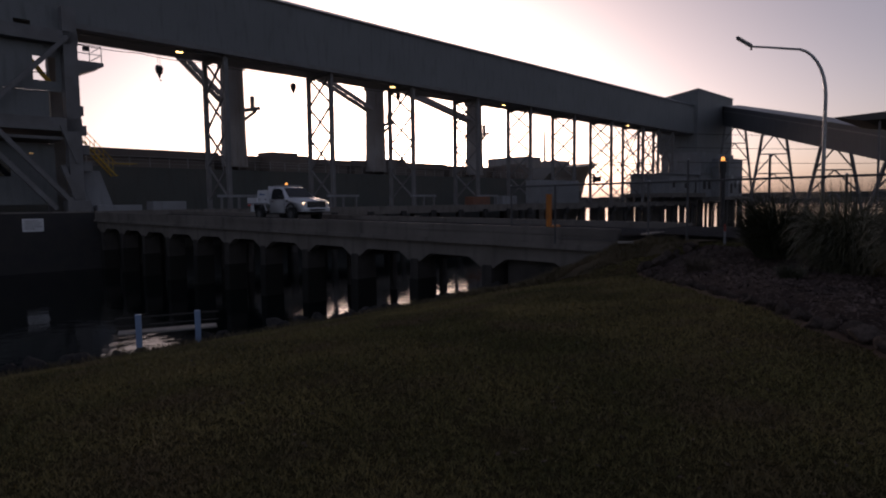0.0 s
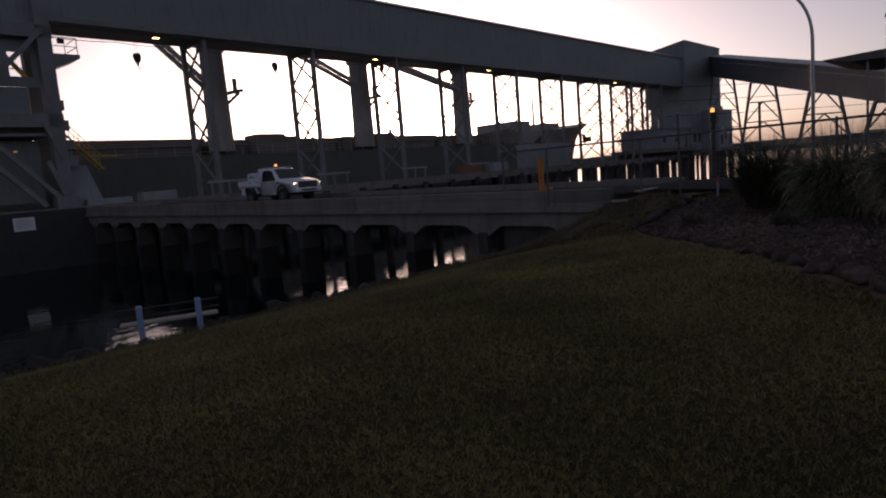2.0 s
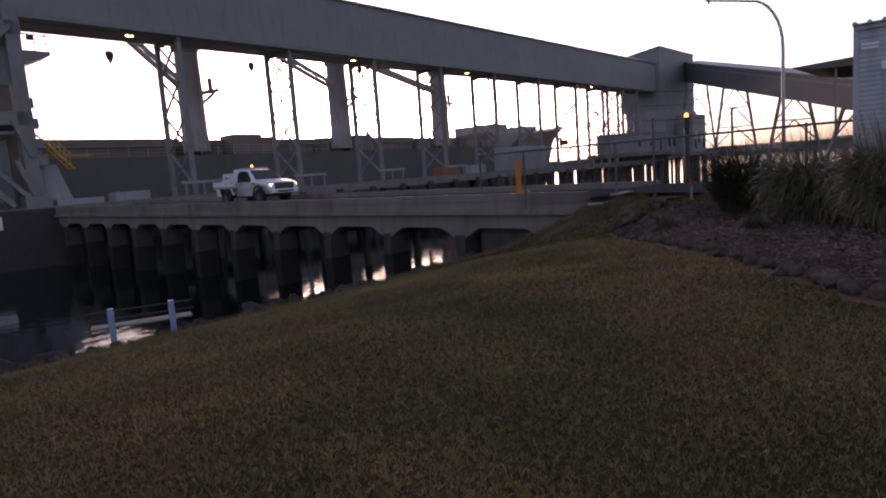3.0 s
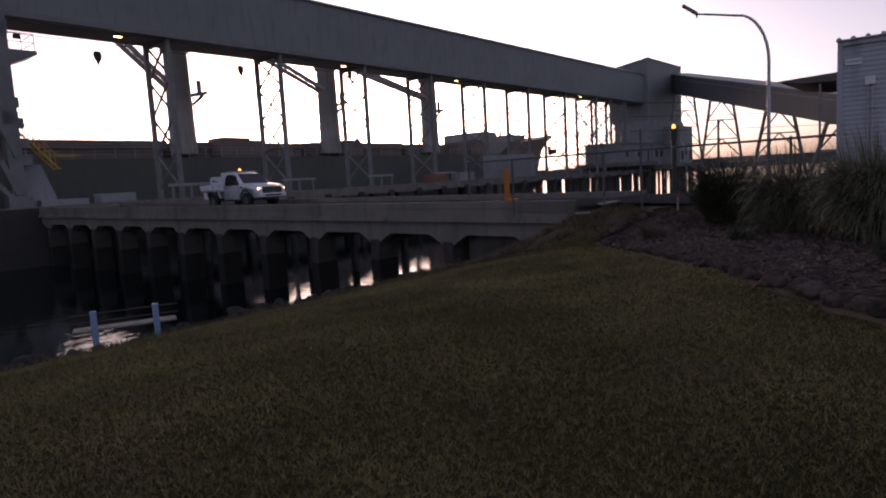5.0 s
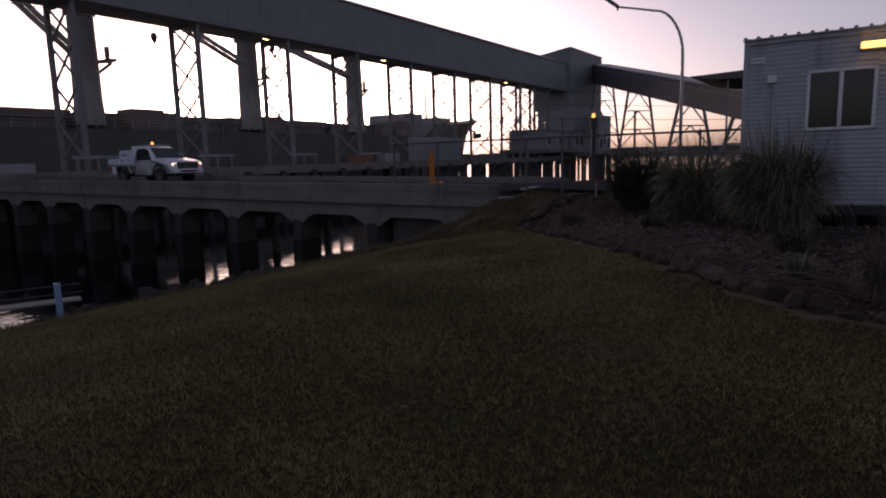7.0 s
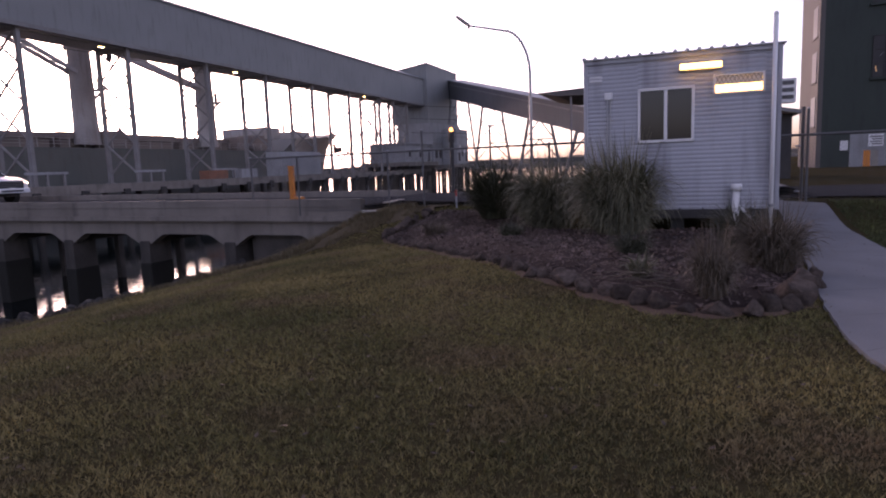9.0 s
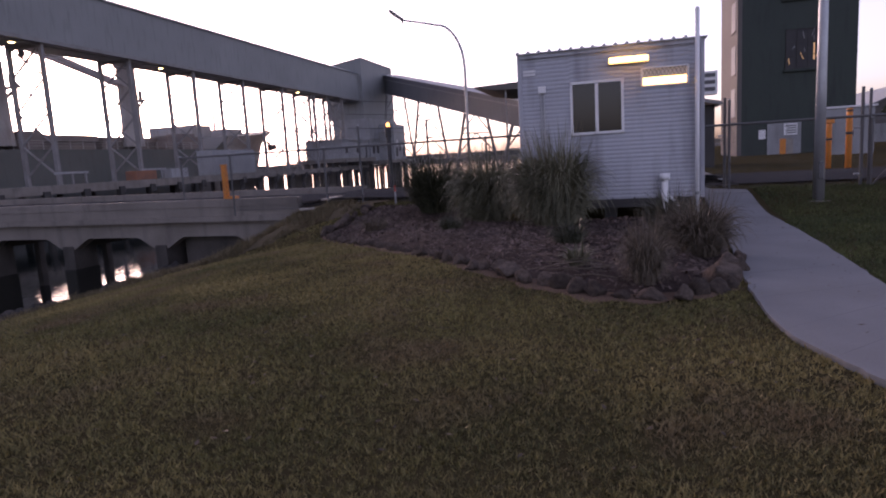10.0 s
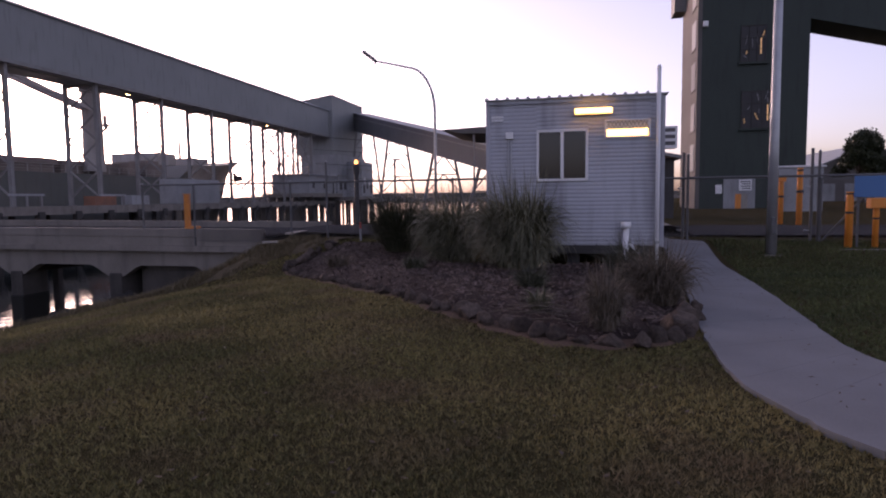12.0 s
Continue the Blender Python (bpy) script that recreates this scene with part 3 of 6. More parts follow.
def plant_house():
    root = thing("plant_house", 122, 48.5, 0, 0, "pale grey plant house on piles below the tower", "plant house")
    bm = B()
    box(bm, 0, 17, 0, 8, 1.9, 10.6)
    part("upper_wall", bm, M_panelgrey, root)
    bm = B()
    box(bm, -13, 0, 0.5, 8, 2.6, 6.0)
    box(bm, -13.3, 0, 0.2, 8.2, 6.0, 6.25)
    part("low_annex", bm, M_panelgrey, root)
    bm = B()
    box(bm, 5.5, 13.0, -3.2, -0.01, 1.9, 9.4)
    part("lift_shaft", bm, M_panelgrey, root)
    bm = B()
    box(bm, -15, -0.01, -1.0, 9, 1.9, 2.6)
    box(bm, -0.01, 18, -3.6, 9, 1.3, 1.9)
    part("platform", bm, M_concrete, root)
    bm = B()
    box(bm, -1.3, 1.3, -0.08, 0.08, -6, 1.9, 0.02)
    pile = mesh_of("wall_pier", bm, M_concrete)
    for i in range(17):
        piece("wall_pier", pile, root, Matrix.Translation((-37 + i * 3.3 + 0.35 * math.sin(i * 2.7), 7.6, -0.3 if i < 7 else 0.0)))
    for x in (-10, -4, 2.5, 7.5):
        part("wall_panel", box(B(), x, x + 2.2, 0.42, 0.5, 3.0, 5.0) if x < 0 else box(B(), x, x + 2.0, -0.08, 0.0, 6.0, 7.6), M_roofing, root)
    for x in (0.8, 5.8, 9.2, 12.7, 16.4):
        part("column", box(B(), x - 0.3, x + 0.3, -3.0 if 5 < x < 13 else 0.2, -2.4 if 5 < x < 13 else 0.8, -6, 1.3), M_pier, root)
    for x, y, z, w, h in ((1.0, -0.06, 3.4, 1.3, 1.5), (3.4, -0.06, 3.4, 1.3, 1.5), (14.0, -0.06, 2.4, 1.4, 2.2), (6.4, -3.26, 2.6, 1.2, 1.8), (8.6, -3.26, 3.6, 0.9, 1.0), (11.2, -3.26, 2.6, 1.1, 2.1), (-11.6, 0.44, 3.6, 1.0, 0.9), (-6.4, 0.44, 3.6, 1.0, 0.9), (-2.0, 0.44, 2.7, 1.0, 2.0)):
        part("dark_opening", box(B(), x, x + w, y, y + 0.05, z, z + h), M_dark, root)
    for z, d in ((5.7, -3.3), (7.6, -3.3)):
        part("ledge", box(B(), 5.3, 13.2, d, -0.02, z, z + 0.15), M_steel, root)
    part("ledge", box(B(), -0.2, 5.4, -0.3, -0.01, 6.2, 6.4), M_steel, root)
    for x, z in ((10.1, 4.4), (7.0, 4.9)):
        part("notice_panel", box(B(), x, x + 0.9, -3.27, -3.21, z, z + 1.1), M_white, root)
    bm = B()
    tube(bm, [(-7, 3, 6.2), (-7, 3, 8.0)], 0.35, 10)
    part("vent_stack", bm, M_steel, root)
    return root


plant_house()


# inclined conveyor coming ashore from the tower
def incline():
    root = thing("inclined_conveyor", 0, 0, 0, -GRID, "dark grey inclined conveyor gallery running down to the shore", "conveyor gallery")
    p, q = Vector((62.0, 136.5, 18.9)), Vector((52.5, 53.6, 3.1))
    d = (q - p)
    bm = B()
    vs = [bm.verts.new(e + Vector((sx * 1.7, 0, dz_))) for e, up in ((p, 2.45), (q, 1.85)) for sx, dz_ in ((-1, -1.65), (1, -1.65), (1, up), (-1, up))]
    for k in ((0, 1, 2, 3), (7, 6, 5, 4), (0, 4, 5, 1), (1, 5, 6, 2), (2, 6, 7, 3), (3, 7, 4, 0)):
        bm.faces.new([vs[i] for i in k])
    part("body", bm, M_incline, root)
    part("roof", beam(B(), p + Vector((0, 0, 2.5)), q + Vector((0, 0, 1.92)), 3.8, 0.14), M_roofing, root)
    part("side_rail", beam(B(), p + Vector((-1.76, 0, 1.5)), q + Vector((-1.76, 0, 1.15)), 0.1, 0.16), M_steel, root)
    for f in (0.04, 0.284, 0.545, 0.74):
        c = p + d * f
        top, foot = c.z - 1.6, -1.0
        n = max(int((top + 1) / 3.2), 2)

        def at(sx, g, sy):
            return (c.x + sx * (4.3 - 2.2 * g), c.y + sy * 0.7, foot + (top - foot) * g)
        for sy in (0,):
            for sx in (-1, 1):
                part("leg", beam(B(), at(sx, 0, sy), at(sx, 1, sy), 0.36), M_steel, root)
            for k in range(n):
                g0, g1 = k / n, (k + 1) / n
                part("tie", beam(B(), at(-1, g1, sy), at(1, g1, sy), 0.2), M_steel, root)
                mid = Vector(at(0, g1, sy))
                for sx in (-1, 1):
                    part("brace", beam(B(), at(sx, g0, sy), mid, 0.17), M_steel, root)
    return root


incline()


def jetty():
    root = thing("jetty", 0, 0, 0, -GRID, "long dark jetty on piles beside the plant house", "jetty", kind="structure")
    part("deck", box(B(), 60, 150, 112, 115, 0.6, 1.5, 0.05), M_concrete, root)
    part("handrail", tube(B(), [(60, 112.2, 2.5), (150, 112.2, 2.5)], 0.05, 6), M_steel, root)
    pl = mesh_of("pile", tube(B(), [(0, 0, -5), (0, 0, 0.6)], 0.4, 8), M_concrete)
    for i in range(20):
        piece("pile", pl, root, Matrix.Translation((62 + i * 4.4, 112.6 + 1.8 * (i % 2), 0)))


jetty()


def overhead_cable(z, sag):
    root = thing("overhead_cable", 0, 0, z, -GRID, "thin black overhead cable sagging beyond the tower", "cable", "overhead cables")
    pts = [(45 + i * 6, 121, -sag * (1 - ((i - 8) / 8) ** 2)) for i in range(17)]
    part("wire", tube(B(), pts, 0.045, 5), M_black, root)


for z, sag in ((8.6, 0.7), (11.4, 0.8), (14.0, 0.9)):
    overhead_cable(z, sag)

# ---------------------------------------------------------------- bulk carrier behind the wharf


def ship():
    root = thing("bulk_carrier", 0, 67, 0, 0, "large bulk carrier with dark green hull lying along the wharf", "ship")
    # hull: stations along the length, curving in to a raked, flared bow
    verts, faces, bow = [], [], []
    st = []
    for i in range(49):
        x = -60 + i * 197 / 48
        u = smooth((x - 98) / 39)
        half_top = 15 * (1 - max((x - 104) / 33.2, 0) ** 2.2) if x > 104 else 15
        half_low = 15 * (1 - smooth((x - 88) / 42)) + 0.15
        top = 5.4 + 2.4 * smooth((x - 96) / 3) + 2.6 * smooth((x - 100) / 38)
        shift = 6.0 * u
        st.append((x - shift * 0, max(half_top, 0.2), half_low, top, shift))
    levels = 8
    for x, ht, hl, top, sh in st:
        for side in (-1, 1):
            for k in range(levels):
                f = k / (levels - 1)
                w = hl + (ht - hl) * f ** 1.6
                verts.append((x - sh * (1 - f) * 1.2, 15 + side * w, WATER - 2 + (top - WATER + 2) * f))
    n = levels * 2
    for i in range(len(st) - 1):
        for s in (0, levels):
            for k in range(levels - 1):
                a = i * n + s + k
                (bow if st[i][0] > 100 and k > 3 else faces).append((a, a + n, a + n + 1, a + 1))
        faces.append((i * n + levels - 1, (i + 1) * n + levels - 1, (i + 1) * n + n - 1, i * n + n - 1))
    faces.append(tuple(range((len(st) - 1) * n, (len(st) - 1) * n + levels)) + tuple(range((len(st) - 1) * n + n - 1, (len(st) - 1) * n + levels - 1, -1)))
    part("hull", one_mesh("hull", verts, faces, M_hull), None, root)
    used = sorted({k for f in bow for k in f})
    at = {k: j for j, k in enumerate(used)}
    part("bow_plating", one_mesh("bow_plating", [verts[k] for k in used], [tuple(at[k] for k in f) for f in bow], M_shipgrey), None, root, "pale flared bow plating")
    for i in range(2):
        x = 104 + i * 11
        part("windlass", box(B(), x, x + 5.5, 10, 20, 8.3, 10.6 - i * 0.4, 0.1), M_shipgrey, root)
    bm = B()
    tube(bm, [(118, 15, 9), (118, 15, 17)], 0.3, 8, 0.15)
    part("foremast", bm, M_shipgrey, root)
    # hatch coamings and covers
    for i in range(7):
        x = -42 + i * 19.6
        bm = B()
        box(bm, x, x + 18.2, 4.5, 25.5, 5.4, 6.7)
        part("hatch_coaming", bm, M_shipdeck, root)
        bm = B()
        box(bm, x - 0.3, x + 18.6, 4.0, 26.0, 6.7, 7.45 + 0.15 * (i % 2), 0.08)
        part("hatch_cover", bm, M_shipdeck, root)
    # side rail
    bm = B()
    for z in (5.85, 6.2, 6.5):
        tube(bm, [(-58, 0.35, z), (92, 0.35, z)], 0.03, 5)
    part("rail", bm, M_shipgrey, root)
    bm = B()
    box(bm, -0.04, 0.04, -0.04, 0.04, 0, 1.1)
    pm = mesh_of("stanchion", bm, M_shipgrey)
    for i in range(75):
        piece("stanchion", pm, root, Matrix.Translation((-58 + i * 2.0, 0.35, 5.4)))
    # deck cranes on pedestals between the hatches
    for i, x in enumerate((37.1, 59.1, 80.8)):
        bm = B()
        rings = [(6.0, 1.55), (9.0, 1.45), (17.5, 1.3), (17.6, 1.6), (18.2, 1.6), (18.3, 1.9), (24.5, 1.7)]
        last = None
        for z, r in rings:
            ring = [bm.verts.new((x + r * math.cos(k * math.tau / 20), 3.5 + r * math.sin(k * math.tau / 20), z)) for k in range(20)]
            if last:
                for k in range(20):
                    bm.faces.new((last[k], last[(k + 1) % 20], ring[(k + 1) % 20], ring[k]))
            last = ring
        bm.faces.new(last)
        part("crane_pedestal", bm, M_shipgrey, root, "", True)
        zb, rise, run = ((13.6, 0.9, 9), (14.8, 0.41, 15), (15.0, 0.22, 17))[i]
        bm = B()
        for dy in (-0.7, 0.7):
            beam(bm, (x - 1.0, 3.5 + dy, zb), (x - 1.0 - run, 3.5 + dy, zb + rise * run), 0.3, 0.5)
        for k in range(9):
            f, g = k / 9 * run, (k + 1) / 9 * run
            s = 0.7 if k % 2 else -0.7
            beam(bm, (x - 1.0 - f, 3.5 - s, zb + rise * f), (x - 1.0 - g, 3.5 + s, zb + rise * g), 0.12)
        part("crane_jib", bm, M_shipgrey, root)
        bm = B()
        beam(bm, (x + 0.8, 3.5, 12.7), (x + 3.3, 3.5, 13.2), 1.2, 0.4)
        beam(bm, (x + 1.0, 3.5, 11.3), (x + 3.0, 3.5, 12.9), 0.3, 0.3)
        tube(bm, [(x + 2.6, 3.5, 13.2), (x + 2.6, 3.5, 14.6)], 0.28, 8)
        part("crane_platform", bm, M_steel, root)
    # deck houses between the hatches
    for x, w, h in ((41, 4, 1.0), (45, 2.0, 0.7), (60.5, 3, 0.9), (86.5, 2.2, 0.8), (90, 3.4, 1.2), (93.5, 2, 0.7)):
        part("deck_house", box(B(), x, x + w, 2.0, 5.0, 5.4, 6.9 + h, 0.06), M_shipdeck, root)
    bm = B()
    tube(bm, [(129.5, 9.6, 7.6), (130.2, 9.2, 6.6)], 0.3, 8)
    beam(bm, (129.2, 9.2, 6.2), (131.8, 8.9, 6.5), 0.5, 1.2)
    part("anchor", bm, M_black, root)
    return root


ship()


def crane_hook(a, b, z):
    root = thing("crane_hook", a, b, z, 0, "dark crane hook block hanging on a wire", "crane hook", "crane hooks")
    bm = B()
    prof = [(0.0, 0.55), (0.32, 0.5), (0.45, 0.2), (0.38, -0.2), (0.16, -0.55), (0.1, -0.8)]
    last = None
    for r, zz in prof:
        ring = [bm.verts.new((max(r, 0.03) * math.cos(k * math.tau / 12), 0.6 * max(r, 0.03) * math.sin(k * math.tau / 12), zz)) for k in range(12)]
        if last:
            for k in range(12):
                bm.faces.new((last[k], last[(k + 1) % 12], ring[(k + 1) % 12], ring[k]))
        last = ring
    part("block", bm, M_black, root)
    bm = B()
    tube(bm, [(0, 0, -0.75), (0.0, 0, -1.0), (0.12, 0, -1.15), (0.22, 0, -1.02)], 0.05, 6)
    part("hook", bm, M_black, root)
    bm = B()
    tube(bm, [(-0.12, 0, 0.5), (-0.12, 0, 9)], 0.02, 5)
    part("wire", bm, M_black, root)
    tube2 = B()
    tube(tube2, [(0.12, 0, 0.5), (0.12, 0, 9)], 0.02, 5)
    part("wire", tube2, M_black, root)


crane_hook(28.65, 70.5, 16.2)
crane_hook(45.55, 70.5, 16.4)
crane_hook(63.7, 70.5, 17.4)
# ---------------------------------------------------------------- site hut
HA, HB0, HB1, HZ0, HZ1 = 12.37, -1.54, 1.77, 0.50, 3.30


def hut():
    root = thing("site_hut", HA, 0, 0, 0, "white ribbed portable site hut raised on dark stumps", "site hut")
    # horizontally ribbed front wall around the two openings
    def ribbed(y0, y1, z0, z1):
        bm = B()
        pitch, zz = 0.076, []
        z = z0
        while z < z1 - 1e-4:
            for dz_, dx in ((0, 0), (0.022, -0.0065), (0.048, -0.0065), (0.07, 0)):
                if z + dz_ <= z1:
                    zz.append((z + dz_, dx))
            z += pitch
        zz.append((z1, 0))
        prev = None
        for z, dx in zz:
            row = (bm.verts.new((dx, y0, z)), bm.verts.new((dx, y1, z)))
            if prev:
                bm.faces.new((prev[0], row[0], row[1], prev[1]))
            prev = row
        return bm
    wz0, wz1, wy0, wy1 = 1.74, 2.73, -0.17, 0.81
    vz0, vz1, vy0, vy1 = 2.53, 2.88, -1.30, -0.47
    for y0, y1, z0, z1 in ((HB0, vy0, HZ0, HZ1), (vy0, vy1, HZ0, vz0), (vy0, vy1, vz1, HZ1), (vy1, wy0, HZ0, HZ1), (wy0, wy1, HZ0, wz0), (wy0, wy1, wz1, HZ1), (wy1, HB1, HZ0, HZ1)):
        part("wall_cladding", ribbed(y0, y1, z0, z1), M_shed, root)
    bm = B()
    box(bm, 0.02, 0.08, HB0, vy0, HZ0, HZ1)
    box(bm, 0.02, 0.08, vy1, wy0, HZ0, HZ1)
    box(bm, 0.02, 0.08, wy1, HB1, HZ0, HZ1)
    box(bm, 0.02, 0.08, vy0, vy1, HZ0, vz0)
    box(bm, 0.02, 0.08, vy0, vy1, vz1, HZ1)
    box(bm, 0.02, 0.08, wy0, wy1, HZ0, wz0)
    box(bm, 0.02, 0.08, wy0, wy1, wz1, HZ1)
    part("wall_lining", bm, M_white, root)
    for y in (HB0, HB1 - 0.06):
        bm = B()
        box(bm, 0.085, 4.2, y, y + 0.06, HZ0, HZ1)
        part("side_wall", bm, M_shed, root)
    bm = B()
    box(bm, 4.2, 4.26, HB0, HB1, HZ0, HZ1)
    part("back_wall", bm, M_shed, root)
    for y in (HB0 - 0.02, HB1 - 0.05):
        bm = B()
        box(bm, -0.035, 0.05, y, y + 0.07, HZ0 - 0.02, HZ1 + 0.02, 0.01)
        part("corner_trim", bm, M_shed, root)
    bm = B()
    box(bm, -0.02, 4.25, HB0, HB1, HZ0 - 0.16, HZ0)
    part("base_frame", bm, M_dark, root)
    for x in (0.3, 2.1, 3.9):
        for y in (HB0 + 0.3, 0.1, HB1 - 0.3):
            bm = B()
            box(bm, x - 0.12, x + 0.12, y - 0.12, y + 0.12, -0.15, HZ0 - 0.16)
            part("stump", bm, M_dark, root)
    # corrugated roof: square ribs showing along the front edge
    bm = B()
    prof = []
    y = HB0 - 0.06
    while y < HB1 - 0.1:
        prof += [(y, 0.0), (y + 0.13, 0.0), (y + 0.145, 0.035), (y + 0.185, 0.035), (y + 0.2, 0.0)]
        y += 0.2
    pts = [(p[0], HZ1 + 0.03 + p[1]) for p in prof]
    extrude_profile(bm, pts + [(pts[-1][0], HZ1 + 0.01), (pts[0][0], HZ1 + 0.01)], "x", -0.10, 4.35)
    part("roof", bm, M_galv, root)
    bm = B()
    box(bm, -0.05, -0.01, HB0, HB1, HZ1 - 0.07, HZ1 + 0.02, 0.006)
    part("fascia", bm, M_shed, root)
    # sliding window
    win = part("window", box(B(), 0.0, 0.05, wy0, wy1, wz0, wz0 + 0.03), M_white, root, "white framed sliding window with dark glass")
    for y0, y1, z0, z1 in ((wy0, wy0 + 0.05, wz0, wz1), (wy1 - 0.05, wy1, wz0, wz1), (wy0, wy1, wz0, wz0 + 0.05), (wy0, wy1, wz1 - 0.05, wz1), ((wy0 + wy1) / 2 - 0.03, (wy0 + wy1) / 2 + 0.03, wz0, wz1)):
        part("frame", box(B(), -0.045, 0.06, y0, y1, z0, z1, 0.006), M_white, win)
    for y0, y1 in ((wy0 + 0.05, (wy0 + wy1) / 2 - 0.03), ((wy0 + wy1) / 2 + 0.03, wy1 - 0.05)):
        part("pane", box(B(), 0.0, 0.008, y0, y1, wz0 + 0.05, wz1 - 0.05), M_glass, win)
    # high window, lit from inside, with a diamond grille
    vent = part("high_window", box(B(), 0.03, 0.05, vy0 + 0.04, vy1 - 0.04, vz0 + 0.035, vz0 + 0.17), M_tube, root, "narrow lit window with a diamond grille")
    for y0, y1, z0, z1 in ((vy0, vy0 + 0.04, vz0, vz1), (vy1 - 0.04, vy1, vz0, vz1), (vy0, vy1, vz0, vz0 + 0.035), (vy0, vy1, vz1 - 0.03, vz1)):
        part("frame", box(B(), -0.04, 0.06, y0, y1, z0, z1, 0.005), M_white, vent)
    part("upper_pane", box(B(), 0.035, 0.05, vy0 + 0.04, vy1 - 0.04, vz0 + 0.17, vz1 - 0.03), M_white, vent)
    bm = B()
    n = 11
    for i in range(n):
        y0 = vy0 + 0.04 + i * (vy1 - vy0 - 0.08) / n
        y1 = y0 + (vy1 - vy0 - 0.08) / n
        beam(bm, (0.0, y0, vz1 - 0.16), (0.0, y1, vz1 - 0.03), 0.012)
        beam(bm, (0.0, y0, vz1 - 0.03), (0.0, y1, vz1 - 0.16), 0.012)
    part("grille", bm, M_galv, vent)
    # wall lamp above
    lamp = part("wall_lamp", box(B(), -0.10, 0.0, -0.62, 0.10, 2.98, 3.105, 0.02), M_white, root, "lit tube lamp on the wall")
    part("diffuser", box(B(), -0.15, -0.10, -0.60, 0.08, 2.995, 3.095, 0.02), M_tube, lamp)
    # junction box with conduits
    part("junction_box", box(B(), -0.09, 0.0, 1.26, 1.40, 2.57, 2.70, 0.01), M_white, root)
    bm = B()
    for y in (1.30, 1.36):
        tube(bm, [(-0.035, y, 2.58), (-0.035, y, 0.5)], 0.013, 8)
    for z in (2.2, 1.75):
        box(bm, -0.05, 0.0, 1.26, 1.40, z, z + 0.02)
    part("conduit", bm, M_galv, root)
    part("vent_louvre", box(B(), -0.03, 0.0, 1.45, 1.68, 2.98, 3.02), M_white, root)
    part("vent_louvre", box(B(), -0.03, 0.0, 1.45, 1.68, 2.92, 2.96), M_white, root)
    # waste pipe with an offset cap, and a small plate
    bm = B()
    tube(bm, [(-0.12, -0.87, 0.1), (-0.12, -0.87, 0.85)], 0.06, 12)
    tube(bm, [(-0.12, -0.87, 0.83), (-0.12, -0.87, 0.95)], 0.095, 12)
    part("waste_pipe", bm, M_white, root, "white plastic waste pipe", True)
    bm = B()
    tube(bm, [(-0.10, -0.92, 0.55), (-0.13, -1.0, 0.48), (-0.12, -1.1, 0.36), (-0.1, -1.14, 0.1)], 0.025, 8)
    part("hose", bm, M_white, root, "", True)
    part("small_plate", box(B(), -0.03, 0.0, 0.42, 0.52, 0.58, 0.66), M_white, root)
    for y in (0.05, -0.35, -0.75):
        part("drain_slot", box(B(), -0.02, 0.0, y, y + 0.03, HZ0 - 0.01, HZ0 + 0.03), M_dark, root)
    return root


hut()


def mast(a, b, z, top):
    root = thing("white_post", a, b, z, 0, "tall slim white post in front of the hut", "post")
    bm = B()
    tube(bm, [(0, 0, -0.1), (0, 0, top - z)], 0.037, 14)
    part("pole", bm, M_white, root, "", True)
    bm = B()
    tube(bm, [(0, 0, top - z), (0, 0, top - z + 0.05)], 0.042, 14, 0.025)
    part("cap", bm, M_white, root)
    bm = B()
    tube(bm, [(0, 0, 0.55), (0, 0, 0.6)], 0.046, 14)
    part("clamp", bm, M_galv, root)


mast(12.18, -1.42, 0.0, 3.76)


def awning():
    root = thing("awning", 19.0, 0.6, 0, 0, "flat dark awning roof on thin steel posts beside the road", "awning")
    bm = B()
    extrude_profile(bm, [(3.55, 3.53), (-0.4, 3.68), (-0.4, 3.30), (2.9, 3.40)], "x", 0.0, 3.6)
    part("roof", bm, M_cream, root)
    for x in (0.15, 3.45):
        for y in (0.2, 1.9, 2.55):
            part("post", box(B(), x - 0.025, x + 0.025, y - 0.025, y + 0.025, 0.2, 3.36), M_steel, root)
    part("warning_sign", box(B(), -0.03, 0.0, 1.3, 1.42, 3.32, 3.46, 0.005), M_red, root)


awning()


